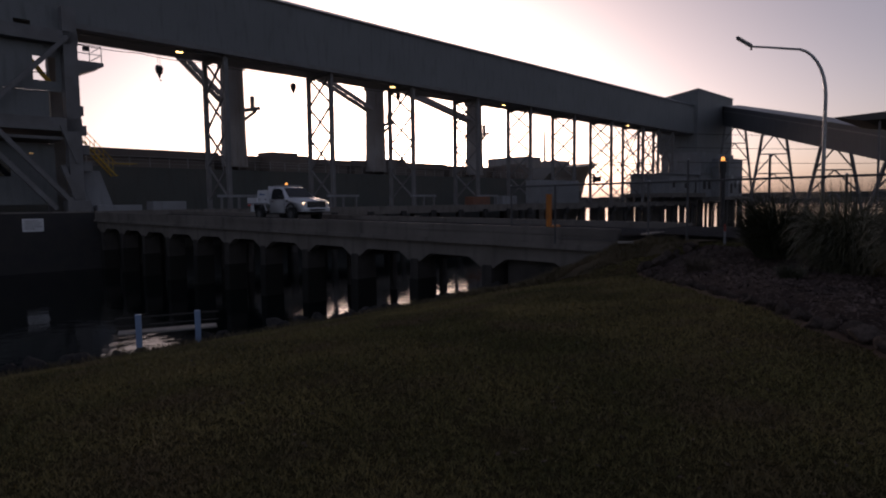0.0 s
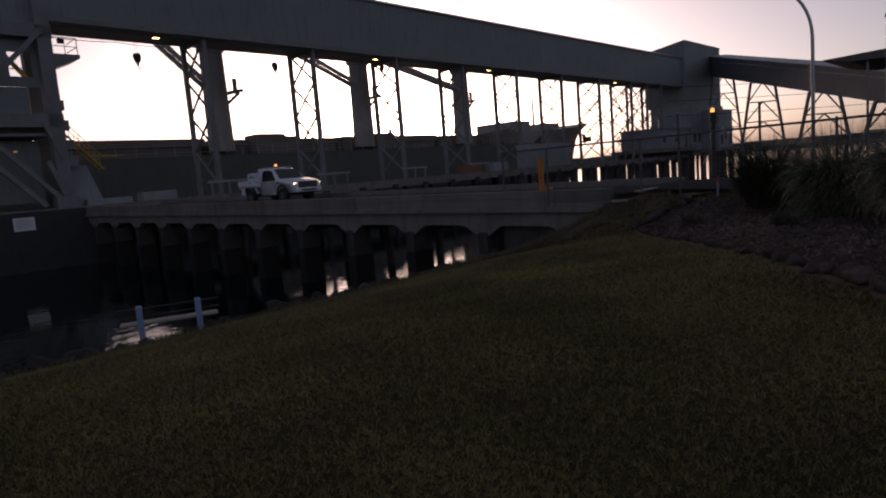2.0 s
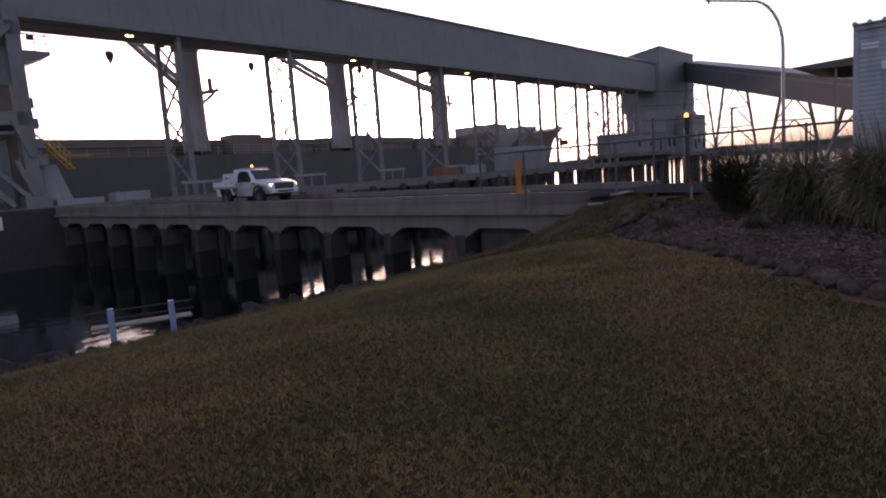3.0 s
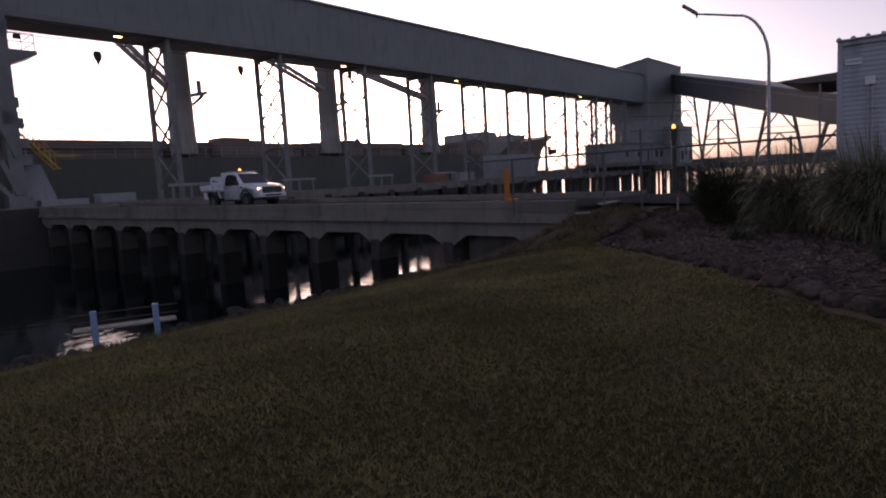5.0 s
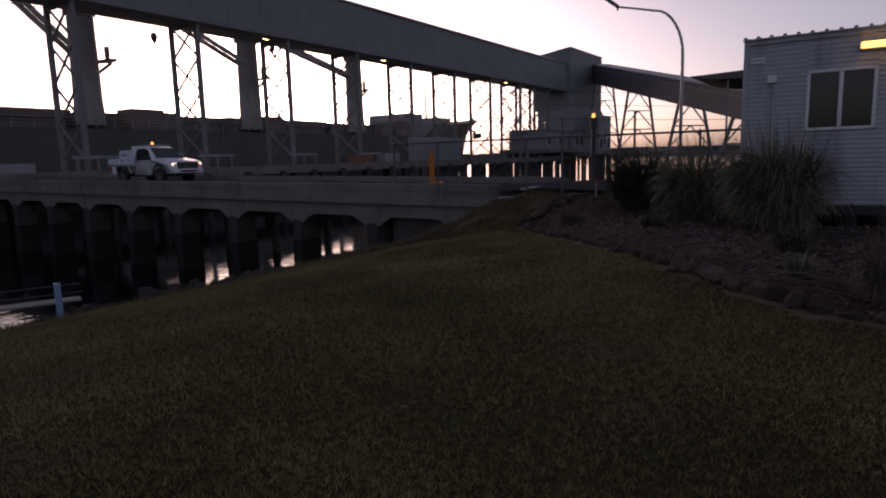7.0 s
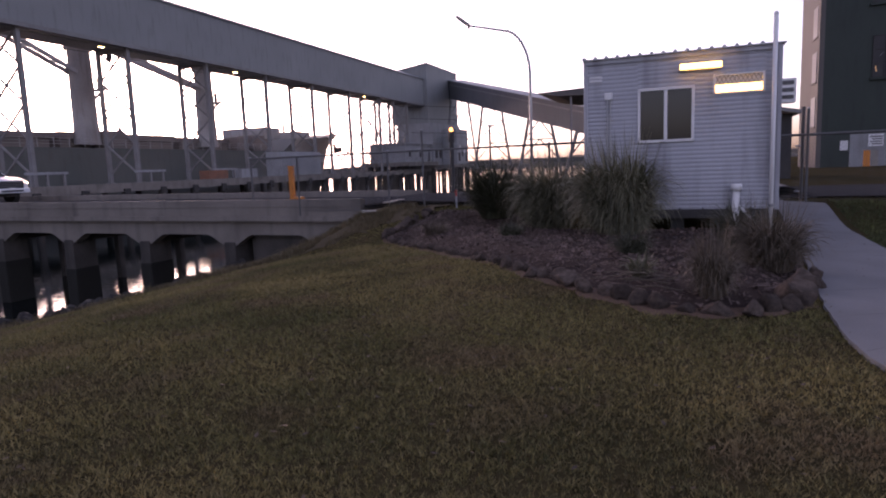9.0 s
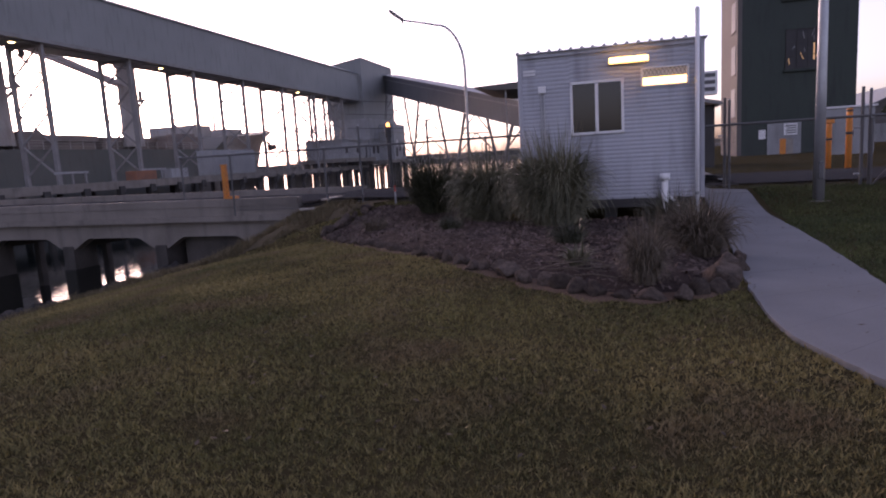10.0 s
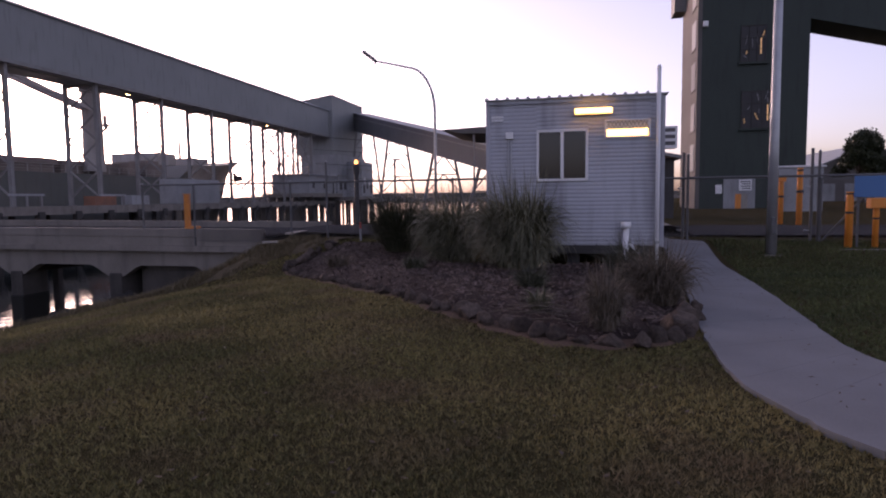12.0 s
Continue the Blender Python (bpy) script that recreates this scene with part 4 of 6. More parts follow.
# ---------------------------------------------------------------- utility truck on the bridge road
def ute(a, b, z):
    root = thing("utility_truck", a, b, z, -90 + 1.8, "white single-cab utility truck with tray toolboxes and lit headlamps", "utility truck")
    # local x forward, y to its left, z up; the middle of the wheelbase at 0
    root.scale = (0.95, 0.95, 0.95)
    side = [(0.25, 0.42), (0.92, 0.42), (0.97, 0.66), (1.12, 0.86), (1.36, 0.97), (1.66, 0.97), (1.90, 0.86), (2.05, 0.66), (2.10, 0.5), (2.52, 0.5), (2.62, 0.72),
            (2.60, 0.98), (2.50, 1.09), (2.20, 1.16), (1.75, 1.22), (1.28, 1.27), (0.62, 1.80), (0.30, 1.88), (-0.32, 1.88), (-0.45, 1.72), (-0.52, 1.15), (-0.52, 0.42)]
    bm = B()
    extrude_profile(bm, side, "y", -0.90, 0.90)
    for v in bm.verts:
        if v.co.z > 1.2:
            v.co.y *= 1 - 0.2 * smooth((v.co.z - 1.15) / 0.75)
        if v.co.x > 2.2:
            v.co.y *= 0.93
    bmesh.ops.bevel(bm, geom=[e for e in bm.edges if abs(e.verts[0].co.y - e.verts[1].co.y) < 0.3], offset=0.035, segments=2, affect="EDGES")
    body = part("body", bm, M_carpaint, root, "", True)
    for s in (-1, 1):
        bm = B()
        pts = [(-0.30, 1.20), (0.98, 1.23), (0.60, 1.70), (0.28, 1.78), (-0.26, 1.78), (-0.36, 1.62)]
        a_ = [bm.verts.new((x, s * (0.915 * (1 - 0.2 * smooth((z_ - 1.15) / 0.75)) + 0.004), z_)) for x, z_ in pts]
        bm.faces.new(a_ if s < 0 else a_[::-1])
        r = bmesh.ops.extrude_face_region(bm, geom=bm.faces[:])
        bmesh.ops.translate(bm, verts=[v for v in r["geom"] if isinstance(v, bmesh.types.BMVert)], vec=(0, -s * 0.03, 0))
        part("side_window", bm, M_glass, body)
        for x in (1.51, -1.6):
            arc = [(x + 0.44 * math.cos(k * math.pi / 12), s * (0.905 if x > 0 else 0.86), 0.44 + 0.5 * math.sin(k * math.pi / 12)) for k in range(13)]
            part("wheel_arch", tube(B(), arc, 0.04, 8), M_black, body)
        part("sill_step", box(B(), -0.5, 0.95, s * 0.88 - 0.06, s * 0.88 + 0.06, 0.36, 0.44, 0.02), M_black, body)
        bm = B()
        box(bm, 0.74, 0.9, s * 0.9 if s > 0 else -1.14, 1.14 if s > 0 else -0.9, 1.2, 1.4, 0.03)
        part("mirror", bm, M_black, body)
        bm = B()
        box(bm, -0.28, -0.10, s * 0.905 - 0.02, s * 0.905 + 0.02, 1.06, 1.1, 0.008)
        part("door_handle", bm, M_black, body)
        bm = B()
        box(bm, 1.10, 1.26, s * 0.905 - 0.012, s * 0.905 + 0.012, 1.03, 1.13)
        part("fender_badge", bm, M_black, body)
        for xs in (0.94, -0.44):
            part("door_seam", beam(B(), (xs, s * 0.905, 0.5), (xs, s * 0.905, 1.2), 0.012), M_black, body)
        bm = B()
        box(bm, 2.46, 2.60, 0.62 if s > 0 else -0.84, 0.84 if s > 0 else -0.62, 0.90, 1.0, 0.03)
        part("headlight", bm, M_headlight, body)
        bm = B()
        box(bm, 2.56, 2.63, 0.56 if s > 0 else -0.78, 0.78 if s > 0 else -0.56, 0.56, 0.66, 0.02)
        part("fog_lamp", bm, M_black, body)
    bm = B()
    v = [bm.verts.new(p) for p in ((1.27, -0.80, 1.265), (1.27, 0.80, 1.265), (0.64, 0.68, 1.80), (0.64, -0.68, 1.80))]
    bm.faces.new(v)
    r = bmesh.ops.extrude_face_region(bm, geom=bm.faces[:])
    bmesh.ops.translate(bm, verts=[q for q in r["geom"] if isinstance(q, bmesh.types.BMVert)], vec=(0.012, 0, 0.014))
    part("windscreen", bm, M_glass, body)
    bm = B()
    box(bm, 2.52, 2.645, -0.60, 0.60, 0.72, 1.05, 0.04)
    grille = part("grille", bm, M_black, body)
    for z in (0.80, 0.88, 0.96):
        part("grille_bar", box(B(), 2.64, 2.655, -0.54, 0.54, z, z + 0.018), M_steel, grille)
    bm = B()
    box(bm, 2.46, 2.70, -0.84, 0.84, 0.50, 0.72, 0.05)
    bump_ = part("bumper", bm, M_carpaint, body)
    part("air_intake", box(B(), 2.68, 2.715, -0.5, 0.5, 0.56, 0.64), M_black, bump_)
    part("number_plate", box(B(), 2.70, 2.72, -0.18, 0.18, 0.66, 0.74), M_white, bump_)
    # wheels
    for x, s in ((1.51, 1), (1.51, -1), (-1.6, 1), (-1.6, -1)):
        bm = B()
        tube(bm, [(x, s * 0.66, 0.38), (x, s * 0.69, 0.38), (x, s * 0.88, 0.38), (x, s * 0.91, 0.38)], 0.38, 24)
        w = part("wheel", bm, M_rubber, root, "", False)
        bm = B()
        tube(bm, [(x, s * 0.80, 0.38), (x, s * 0.918, 0.38)], 0.22, 16, 0.19)
        part("rim", bm, M_wire, w)
    # tray with boxes
    bm = B()
    box(bm, -2.75, -0.62, -0.92, 0.92, 0.92, 1.02, 0.01)
    tray = part("tray", bm, M_carpaint, root)
    for s in (-1, 1):
        bm = B()
        box(bm, -2.75, -1.75, s * 0.92 - 0.02, s * 0.92 + 0.02, 1.02, 1.30, 0.008)
        part("drop_side", bm, M_carpaint, tray)
        bm = B()
        for i in range(14):
            x = -2.7 + i * 0.15
            box(bm, x, x + 0.11, s * 0.925 - 0.012, s * 0.925 + 0.012, 0.95, 0.99)
        part("tie_rail", bm, M_black, tray)
        bm = B()
        box(bm, -2.5, -2.1, s * 0.78 - 0.12, s * 0.78 + 0.12, 0.5, 0.9, 0.02)
        part("under_box", bm, M_carpaint, tray)
        part("tray_stay", beam(B(), (-1.05, s * 0.88, 0.92), (-0.85, s * 0.88, 0.55), 0.05), M_carpaint, tray)
        part("mudguard", beam(B(), (-2.05, s * 0.80, 0.92), (-2.0, s * 0.80, 0.6), 0.3, 0.03), M_black, tray)
    bm = B()
    box(bm, -2.77, -2.73, -0.92, 0.92, 1.02, 1.30, 0.008)
    part("tailgate", bm, M_carpaint, tray)
    for s in (-1, 1):
        part("tail_lamp", box(B(), -2.80, -2.76, s * 0.8 - 0.09, s * 0.8 + 0.09, 0.84, 0.92), M_tail, tray)
    bm = B()
    extrude_profile(bm, [(-1.74, 1.02), (-0.72, 1.02), (-0.72, 1.72), (-1.66, 1.72), (-1.74, 1.62)], "y", -0.88, 0.88)
    tb = part("tool_box", bm, M_carpaint, root)
    for s in (-1, 1):
        bm = B()
        box(bm, -1.55, -0.98, s * 0.885 - 0.006, s * 0.885 + 0.006, 1.44, 1.50)
        box(bm, -1.46, -1.34, s * 0.885 - 0.006, s * 0.885 + 0.006, 1.50, 1.57)
        part("emblem_bar", bm, M_bluesign, tb)
        for x in (-1.6, -0.95):
            part("latch", box(B(), x, x + 0.09, s * 0.885 - 0.012, s * 0.885 + 0.012, 1.15, 1.23), M_black, tb)
    bm = B()
    box(bm, -0.66, -0.58, -0.86, 0.86, 0.92, 1.92, 0.015)
    part("headboard", bm, M_carpaint, root)
    bm = B()
    for y in (-0.6, 0.6):
        tube(bm, [(-0.45, y, 1.92), (0.45, y, 1.94)], 0.022, 8)
    for x in (-0.4, 0.0, 0.4):
        tube(bm, [(x, -0.62, 1.95), (x, 0.62, 1.95)], 0.018, 8)
    part("roof_rack", bm, M_galv, root)
    bm = B()
    tube(bm, [(-0.15, 0, 1.95), (-0.15, 0, 2.0)], 0.09, 14)
    bc = part("beacon_base", bm, M_black, root)
    bm = B()
    tube(bm, [(-0.15, 0, 2.0), (-0.15, 0, 2.08), (-0.15, 0, 2.12)], 0.075, 14, 0.05)
    part("beacon", bm, M_beacon, bc)
    bm = B()
    box(bm, -2.7, 2.3, -0.45, 0.45, 0.35, 0.55)
    part("chassis", bm, M_dark, root)
    return root


UTE_B = 29.3
ute(18.9 - 0.03 * (UTE_B - 13.4), UTE_B, 0.42 + RISE * (UTE_B - 13.4))

# ---------------------------------------------------------------- ship loader on the wharf
def ship_loader():
    root = thing("ship_loader", 0, 50.3, DECK, 0, "grey steel ship loader with braced legs, cabin and platforms", "ship loader")
    for x in (14.3, 3.0):
        for y in (0.4, 4.2):
            bm = B()
            box(bm, x - 0.45, x + 0.45, y - 0.4, y + 0.4, 0, 14.5)
            box(bm, x - 0.75, x + 0.75, y - 0.6, y + 0.6, 0, 0.9, 0.05)
            part("leg", bm, M_steel, root)
    for p, q in (((9.7, 0, 5.6), (14.2, 0, 0.4)), ((8.3, 0, 5.6), (12.9, 0, 0.3)), ((13.5, 0, 6.2), (14.4, 0, 3.6)), ((13.4, 0, 3.4), (14.2, 0, 1.0)),
                 ((8.6, 0, 6.4), (14.1, 0, 12.4)), ((3.4, 0, 0.6), (8.6, 0, 6.4)), ((3.2, 0, 12.2), (8.4, 0, 6.4))):
        part("brace", beam(B(), p, q, 0.32), M_steel, root)
    for z in (6.3, 12.4):
        part("girder", box(B(), 2.0, 14.8, 0.0, 4.6, z - 0.5, z + 0.4), M_steel, root)
    part("machine_house", box(B(), -14.0, 13.0, 0.8, 5.0, 6.7, 8.6, 0.04), M_gallery, root)
    part("upper_house", box(B(), -14.0, 11.9, 0.8, 5.0, 9.5, 12.1, 0.04), M_gallery, root)
    for x in (-3.0, 3.0, 7.2, 9.4):
        part("post", box(B(), x - 0.9, x + 0.9, 0.9, 1.3, 8.6, 9.5), M_steel, root)
    part("service_deck", box(B(), -2.0, 13.6, 0.3, 4.8, 5.2, 5.4), M_steel, root)
    part("control_cabin", box(B(), -14.0, 13.4, 1.6, 4.4, 0.6, 5.0, 0.05), M_gallery, root)
    part("cabin_window", box(B(), 9.0, 10.6, 1.55, 1.6, 2.6, 3.8), M_glass, root)
    for x0, x1, z0, z1 in ((-14.0, 12.1, 8.6, 12.75), (13.5, 13.9, 8.6, 14.5), (12.1, 13.5, 8.6, 9.3), (12.1, 13.5, 10.95, 14.5), (-14.0, 11.1, 12.75, 14.5), (11.1, 12.1, 13.3, 14.5)):
        part("side_sheet", box(B(), x0, x1, 0.72, 0.79, z0, z1), M_gallery, root)
    inner = part("inner_stair", beam(B(), (12.2, 2.0, 11.0), (13.4, 2.0, 9.4), 0.16, 0.3), M_yellow, root)
    part("inner_rail", beam(B(), (12.15, 1.8, 10.0), (13.5, 1.8, 10.05), 0.06), M_steel, inner)
    # cantilever platform with its rail
    bm = B()
    extrude_profile(bm, [(14.7, 9.9), (16.5, 10.7), (16.5, 10.95), (14.7, 10.95)], "y", 0.2, 2.6)
    part("platform", bm, M_steel, root)
    bm = B()
    for x in (14.8, 15.6, 16.4):
        tube(bm, [(x, 0.3, 10.9), (x, 0.3, 12.1)], 0.03, 6)
    for z in (11.5, 12.1):
        tube(bm, [(14.8, 0.3, z), (16.4, 0.3, z), (16.4, 2.5, z)], 0.03, 6)
    part("guard_rail", bm, M_steel, root)
    part("lamp_box", box(B(), 15.2, 15.6, 0.2, 0.5, 11.7, 12.0, 0.02), M_black, root)
    # boarding stair
    bm = B()
    for y in (2.0, 3.0):
        beam(bm, (14.9, y, 5.9), (17.6, y, 2.8), 0.2, 0.08)
    for i in range(11):
        box(bm, 14.9 + i * 0.26, 15.15 + i * 0.26, 2.0, 3.0, 5.85 - i * 0.3, 5.89 - i * 0.3)
    part("stair", bm, M_yellow, root)
    bm = B()
    for y in (2.0, 3.0):
        tube(bm, [(14.9, y, 6.9), (17.6, y, 3.8), (19.2, y, 3.8)], 0.03, 6)
        for i in range(5):
            tube(bm, [(14.9 + i * 0.62, y, 5.9 - i * 0.71), (14.9 + i * 0.62, y, 6.9 - i * 0.71)], 0.025, 6)
    part("stair_rail", bm, M_yellow, root)
    for z in (3.0, 4.2, 5.6, 7.0):
        part("cable_box", box(B(), 14.8, 15.0 + 0.1 * (7 - z), 0.2, 0.8, z, z + 0.7, 0.03), M_steel, root)
    bm = B()
    extrude_profile(bm, [(14.6, 0.0), (17.1, 0.0), (16.1, 3.1), (15.1, 3.1)], "y", 1.0, 3.0)
    part("hopper", bm, M_panelgrey, root)
    part("bogie_cover", box(B(), 15.6, 18.8, 0.3, 2.5, 0.0, 0.55, 0.05), M_panelgrey, root)
    for x, z in ((11.6, 4.1), (8.6, 4.1)):
        part("work_lamp", box(B(), x - 0.12, x + 0.12, 0.2, 0.4, z, z + 0.12, 0.02), M_warmglow, root, "small lit work lamp")
    return root


ship_loader()


def wharf_sign():
    root = thing("wharf_sign", 10.5, 49.2, -0.2, 0, "white notice board on the wharf edge", "notice board")
    part("board", box(B(), 0, 1.25, -0.06, 0, 0, 0.88, 0.01), M_white, root)
    bm = B()
    for i, w in enumerate((0.8, 1.0, 0.9, 1.0, 0.6)):
        box(bm, 0.12, 0.12 + w, -0.066, -0.06, 0.70 - i * 0.13, 0.74 - i * 0.13)
    part("lettering_bar", bm, M_steel, root)


wharf_sign()
# Added near-black sheet; shade under the wharf edge is put into its colour.
tagged(part("wharf_face", box(B(), -60, 15.9, 49.15, 49.3, -5.0, 1.02), M_dark), "near-black sheet added for the shade below the wharf edge", "wharf face", kind="structure").matrix_basis = pose(0, 0, 0, 0, 0, GRID)


def wharf_container():
    root = thing("site_container", 70.6, 51, DECK, 0, "pale grey steel container standing on the wharf", "container")
    part("body", box(B(), 0, 9.8, -1.2, 1.2, 0.15, 3.3, 0.04), M_panelgrey, root)
    bm = B()
    for i in range(24):
        box(bm, 0.2 + i * 0.4, 0.4 + i * 0.4, -1.24, -1.2, 0.35, 3.1)
    part("rib", bm, M_panelgrey, root)
    for x in (0.3, 9.0):
        part("foot", box(B(), x, x + 0.5, -1.1, 1.1, 0, 0.15), M_steel, root)


wharf_container()


def crate(a, b, w, d, h, mat, label):
    root = thing("deck_crate", a, b, DECK, 0, label, "crate", "crates on the wharf")
    part("box", box(B(), 0, w, 0, d, 0.12, h, 0.04), mat, root)
    for x in (0.1, w - 0.25):
        part("skid", box(B(), x, x + 0.15, 0, d, 0, 0.12), M_wood, root)


crate(57.5, 50.4, 3.2, 1.4, 1.1, M_rust, "faded rusty orange equipment crate on the wharf deck")
crate(63.5, 50.6, 3.0, 1.5, 1.2, M_panelgrey, "grey equipment crate on the wharf deck")
crate(19.5, 50.2, 2.6, 1.4, 0.8, M_panelgrey, "low grey equipment crate on the wharf deck")


# ---------------------------------------------------------------- street lamp, poles, amber signal
def street_lamp():
    x, y = 15.0, 24.82
    a, b = to_ab(x, y)
    root = thing("street_lamp", a, b, 0.2, -GRID, "tall street lamp with a long curved arm", "street lamp")
    d = Vector((12.68 - 15.0, 26.08 - 24.82, 0)).normalized()
    pts = [Vector((0, 0, -1.2)), Vector((0, 0, 3.0)), Vector((0, 0, 5.2))]
    for k in range(1, 9):
        t = k / 8 * math.pi / 2
        pts.append(Vector((0, 0, 5.2)) + d * 1.15 * (1 - math.cos(t)) + Vector((0, 0, 1.95 * math.sin(t))))
    pts += [d * 2.0 + Vector((0, 0, 7.32)), d * 2.72 + Vector((0, 0, 7.45))]
    part("pole", tube(B(), pts, 0.072, 12, 0.04), M_galv, root, "", True)
    bm = B()
    beam(bm, d * 2.62 + Vector((0, 0, 7.43)), d * 3.22 + Vector((0, 0, 7.88)), 0.26, 0.13)
    bmesh.ops.bevel(bm, geom=bm.edges[:], offset=0.04, segments=2, affect="EDGES")
    part("lamp_head", bm, M_steel, root)
    part("photocell", tube(B(), [d * 2.66 + Vector((0, 0, 7.30)), d * 2.66 + Vector((0, 0, 7.42))], 0.04, 8), M_black, root)
    part("base_flange", tube(B(), [(0, 0, -0.1), (0, 0, 0.08)], 0.2, 12), M_galv, root)


street_lamp()


def big_pole():
    root = thing("light_mast", 14.5, -4.02, 0.1, 0, "thick grey steel light mast on a concrete footing", "light mast")
    part("mast", tube(B(), [(0, 0, -0.1), (0, 0, 2.5), (0, 0, 9.5)], 0.11, 16, 0.075), M_galv, root, "", True)
    part("footing", tube(B(), [(0, 0, -0.05), (0, 0, 0.06)], 0.27, 16), M_concrete, root)
    part("access_door", box(B(), -0.135, -0.11, -0.045, 0.045, 0.5, 0.85, 0.01), M_wire, root)


big_pole()


def amber_signal():
    root = thing("amber_signal", 23.5, 8.56, 0.1, 0, "amber warning lamp on a dark post", "signal lamp")
    part("post", tube(B(), [(0, 0, -0.4), (0, 0, 2.3)], 0.085, 10), M_black, root)
    part("hood", tube(B(), [(0, 0, 2.3), (0, 0, 2.72)], 0.12, 12), M_black, root)
    part("lens", tube(B(), [(0, 0, 2.72), (0, 0, 2.82), (0, 0, 2.87)], 0.075, 12, 0.05), M_beacon, root)


amber_signal()


# ---------------------------------------------------------------- chain-link fences
def fence(name, p, q, zlo, zhi, posts, label, tall=()):
    """From p to q in wharf axes; straight crossed wires between two rails."""
    a0, b0 = p
    root = thing(name, a0, b0, 0, math.degrees(math.atan2(q[1] - b0, q[0] - a0)), label, "fence")
    L = math.hypot(q[0] - a0, q[1] - b0)
    for s in posts:
        top = zhi + (0.55 if s in tall else 0.03)
        part("post", tube(B(), [(s, 0, zlo - 0.25), (s, 0, top)], 0.03, 10), M_wire, root)
        part("post_cap", tube(B(), [(s, 0, top), (s, 0, top + 0.03)], 0.04, 8, 0.02), M_galv, root)
    for nm, z, r in (("top_rail", zhi, 0.028), ("bottom_wire", zlo + 0.05, 0.008)):
        part(nm, tube(B(), [(0, 0, z), (L, 0, z)], r, 8), M_wire, root)
    verts, faces = [], []
    h, pitch, w = zhi - zlo - 0.05, 0.075, 0.0018
    n = int((L + h) / pitch)
    for i in range(n):
        for s in (1, -1):
            x0 = -h + i * pitch
            lo, hi = max(0.0, -x0), min(h, L - x0)
            if hi - lo < 0.05:
                continue
            xa, xb = x0 + lo, x0 + hi
            za, zb = (zlo + 0.05 + lo, zlo + 0.05 + hi) if s > 0 else (zhi - lo, zhi - hi)
            k = len(verts)
            for x, z in ((xa, za), (xb, zb)):
                verts += [(x - w, 0.003 * s - w, z), (x + w, 0.003 * s - w, z), (x, 0.003 * s + w, z + w)]
            faces += [(k, k + 1, k + 4, k + 3), (k + 1, k + 2, k + 5, k + 4), (k + 2, k, k + 3, k + 5)]
    tagged(part("mesh_wire", one_mesh("mesh_wire", verts, faces, M_wire), None, root), kind="stuff")
    return root


fence("chain_link_fence", (16.2, 12.6), (16.0, 1.9), 0.25, 1.92, (0.04, 1.75, 4.79, 5.87, 7.83, 9.4, 10.6), "grey chain-link fence with steel posts along the road", (5.87, 7.83))
fence("chain_link_fence", (15.8, -1.9), (15.4, -12.0), 0.22, 1.84, (0.05, 0.62, 3.4, 6.4, 9.6), "grey chain-link fence with tall posts across the yard", (0.05, 0.62, 3.4))


def gate_post(a, b, top):
    root = thing("gate_post", a, b, 0.1, 0, "grey steel gate post with hinges", "gate post", "gate posts")
    part("post", tube(B(), [(0, 0, -0.1), (0, 0, top)], 0.034, 12), M_wire, root)
    for z in (0.5, 1.5):
        part("hinge", tube(B(), [(0, -0.02, z), (0, 0.14, z)], 0.02, 8), M_galv, root)


gate_post(15.95, -2.45, 2.35)
gate_post(15.7, -5.16, 2.36)


def gate_leaf():
    root = thing("gate_leaf", 15.6, -5.3, 0.25, -92, "open-mesh steel gate leaf closed across the path", "gate")
    for y0, y1, z0, z1 in ((0, 2.6, 1.5, 1.54), (0, 2.6, 0.05, 0.09), (0, 0.04, 0.05, 1.54), (2.56, 2.6, 0.05, 1.54)):
        part("gate_frame", box(B(), y0, y1, -0.02, 0.02, z0, z1), M_wire, root)
    part("diagonal", beam(B(), (0.03, 0, 0.08), (1.2, 0, 1.5), 0.03), M_wire, root)


gate_leaf()


# ---------------------------------------------------------------- bollards and markers
def bollard(a, b, z, h, r, head, label):
    root = thing("bollard", a, b, z, 0, label, "bollard", "orange bollards")
    part("tube", tube(B(), [(0, 0, -0.1), (0, 0, h - 0.03), (0, 0, h)], r, 16, r * 0.96), M_orange, root, "", True)
    part("band", tube(B(), [(0, 0, h * 0.62), (0, 0, h * 0.66)], r + 0.006, 16), M_black, root)
    part("band", tube(B(), [(0, 0, h * 0.95), (0, 0, h * 0.98)], r + 0.006, 16), M_black, root)
    part("footing", box(B(), -0.3, 0.3, -0.28, 0.28, -0.06, 0.03, 0.02), M_concrete, root)
    if head:
        part("control_box", box(B(), -0.16, 0.1, -0.12, 0.16, h - 0.16, h + 0.06, 0.02), M_orange, root)


bollard(15.05, -5.70, 0.22, 1.25, 0.075, False, "orange steel bollard with black bands beside the gate")
bollard(15.06, -6.22, 0.22, 1.05, 0.06, True, "orange post carrying a small control box")
bollard(15.06, -6.62, 0.22, 1.25, 0.075, False, "orange steel bollard with black bands beside the gate")
bollard(23.5, -6.77, 0.16, 1.85, 0.09, True, "tall orange post with a control box across the road")
bollard(22.3, -6.98, 0.16, 2.1, 0.09, False, "tall orange steel bollard across the road")


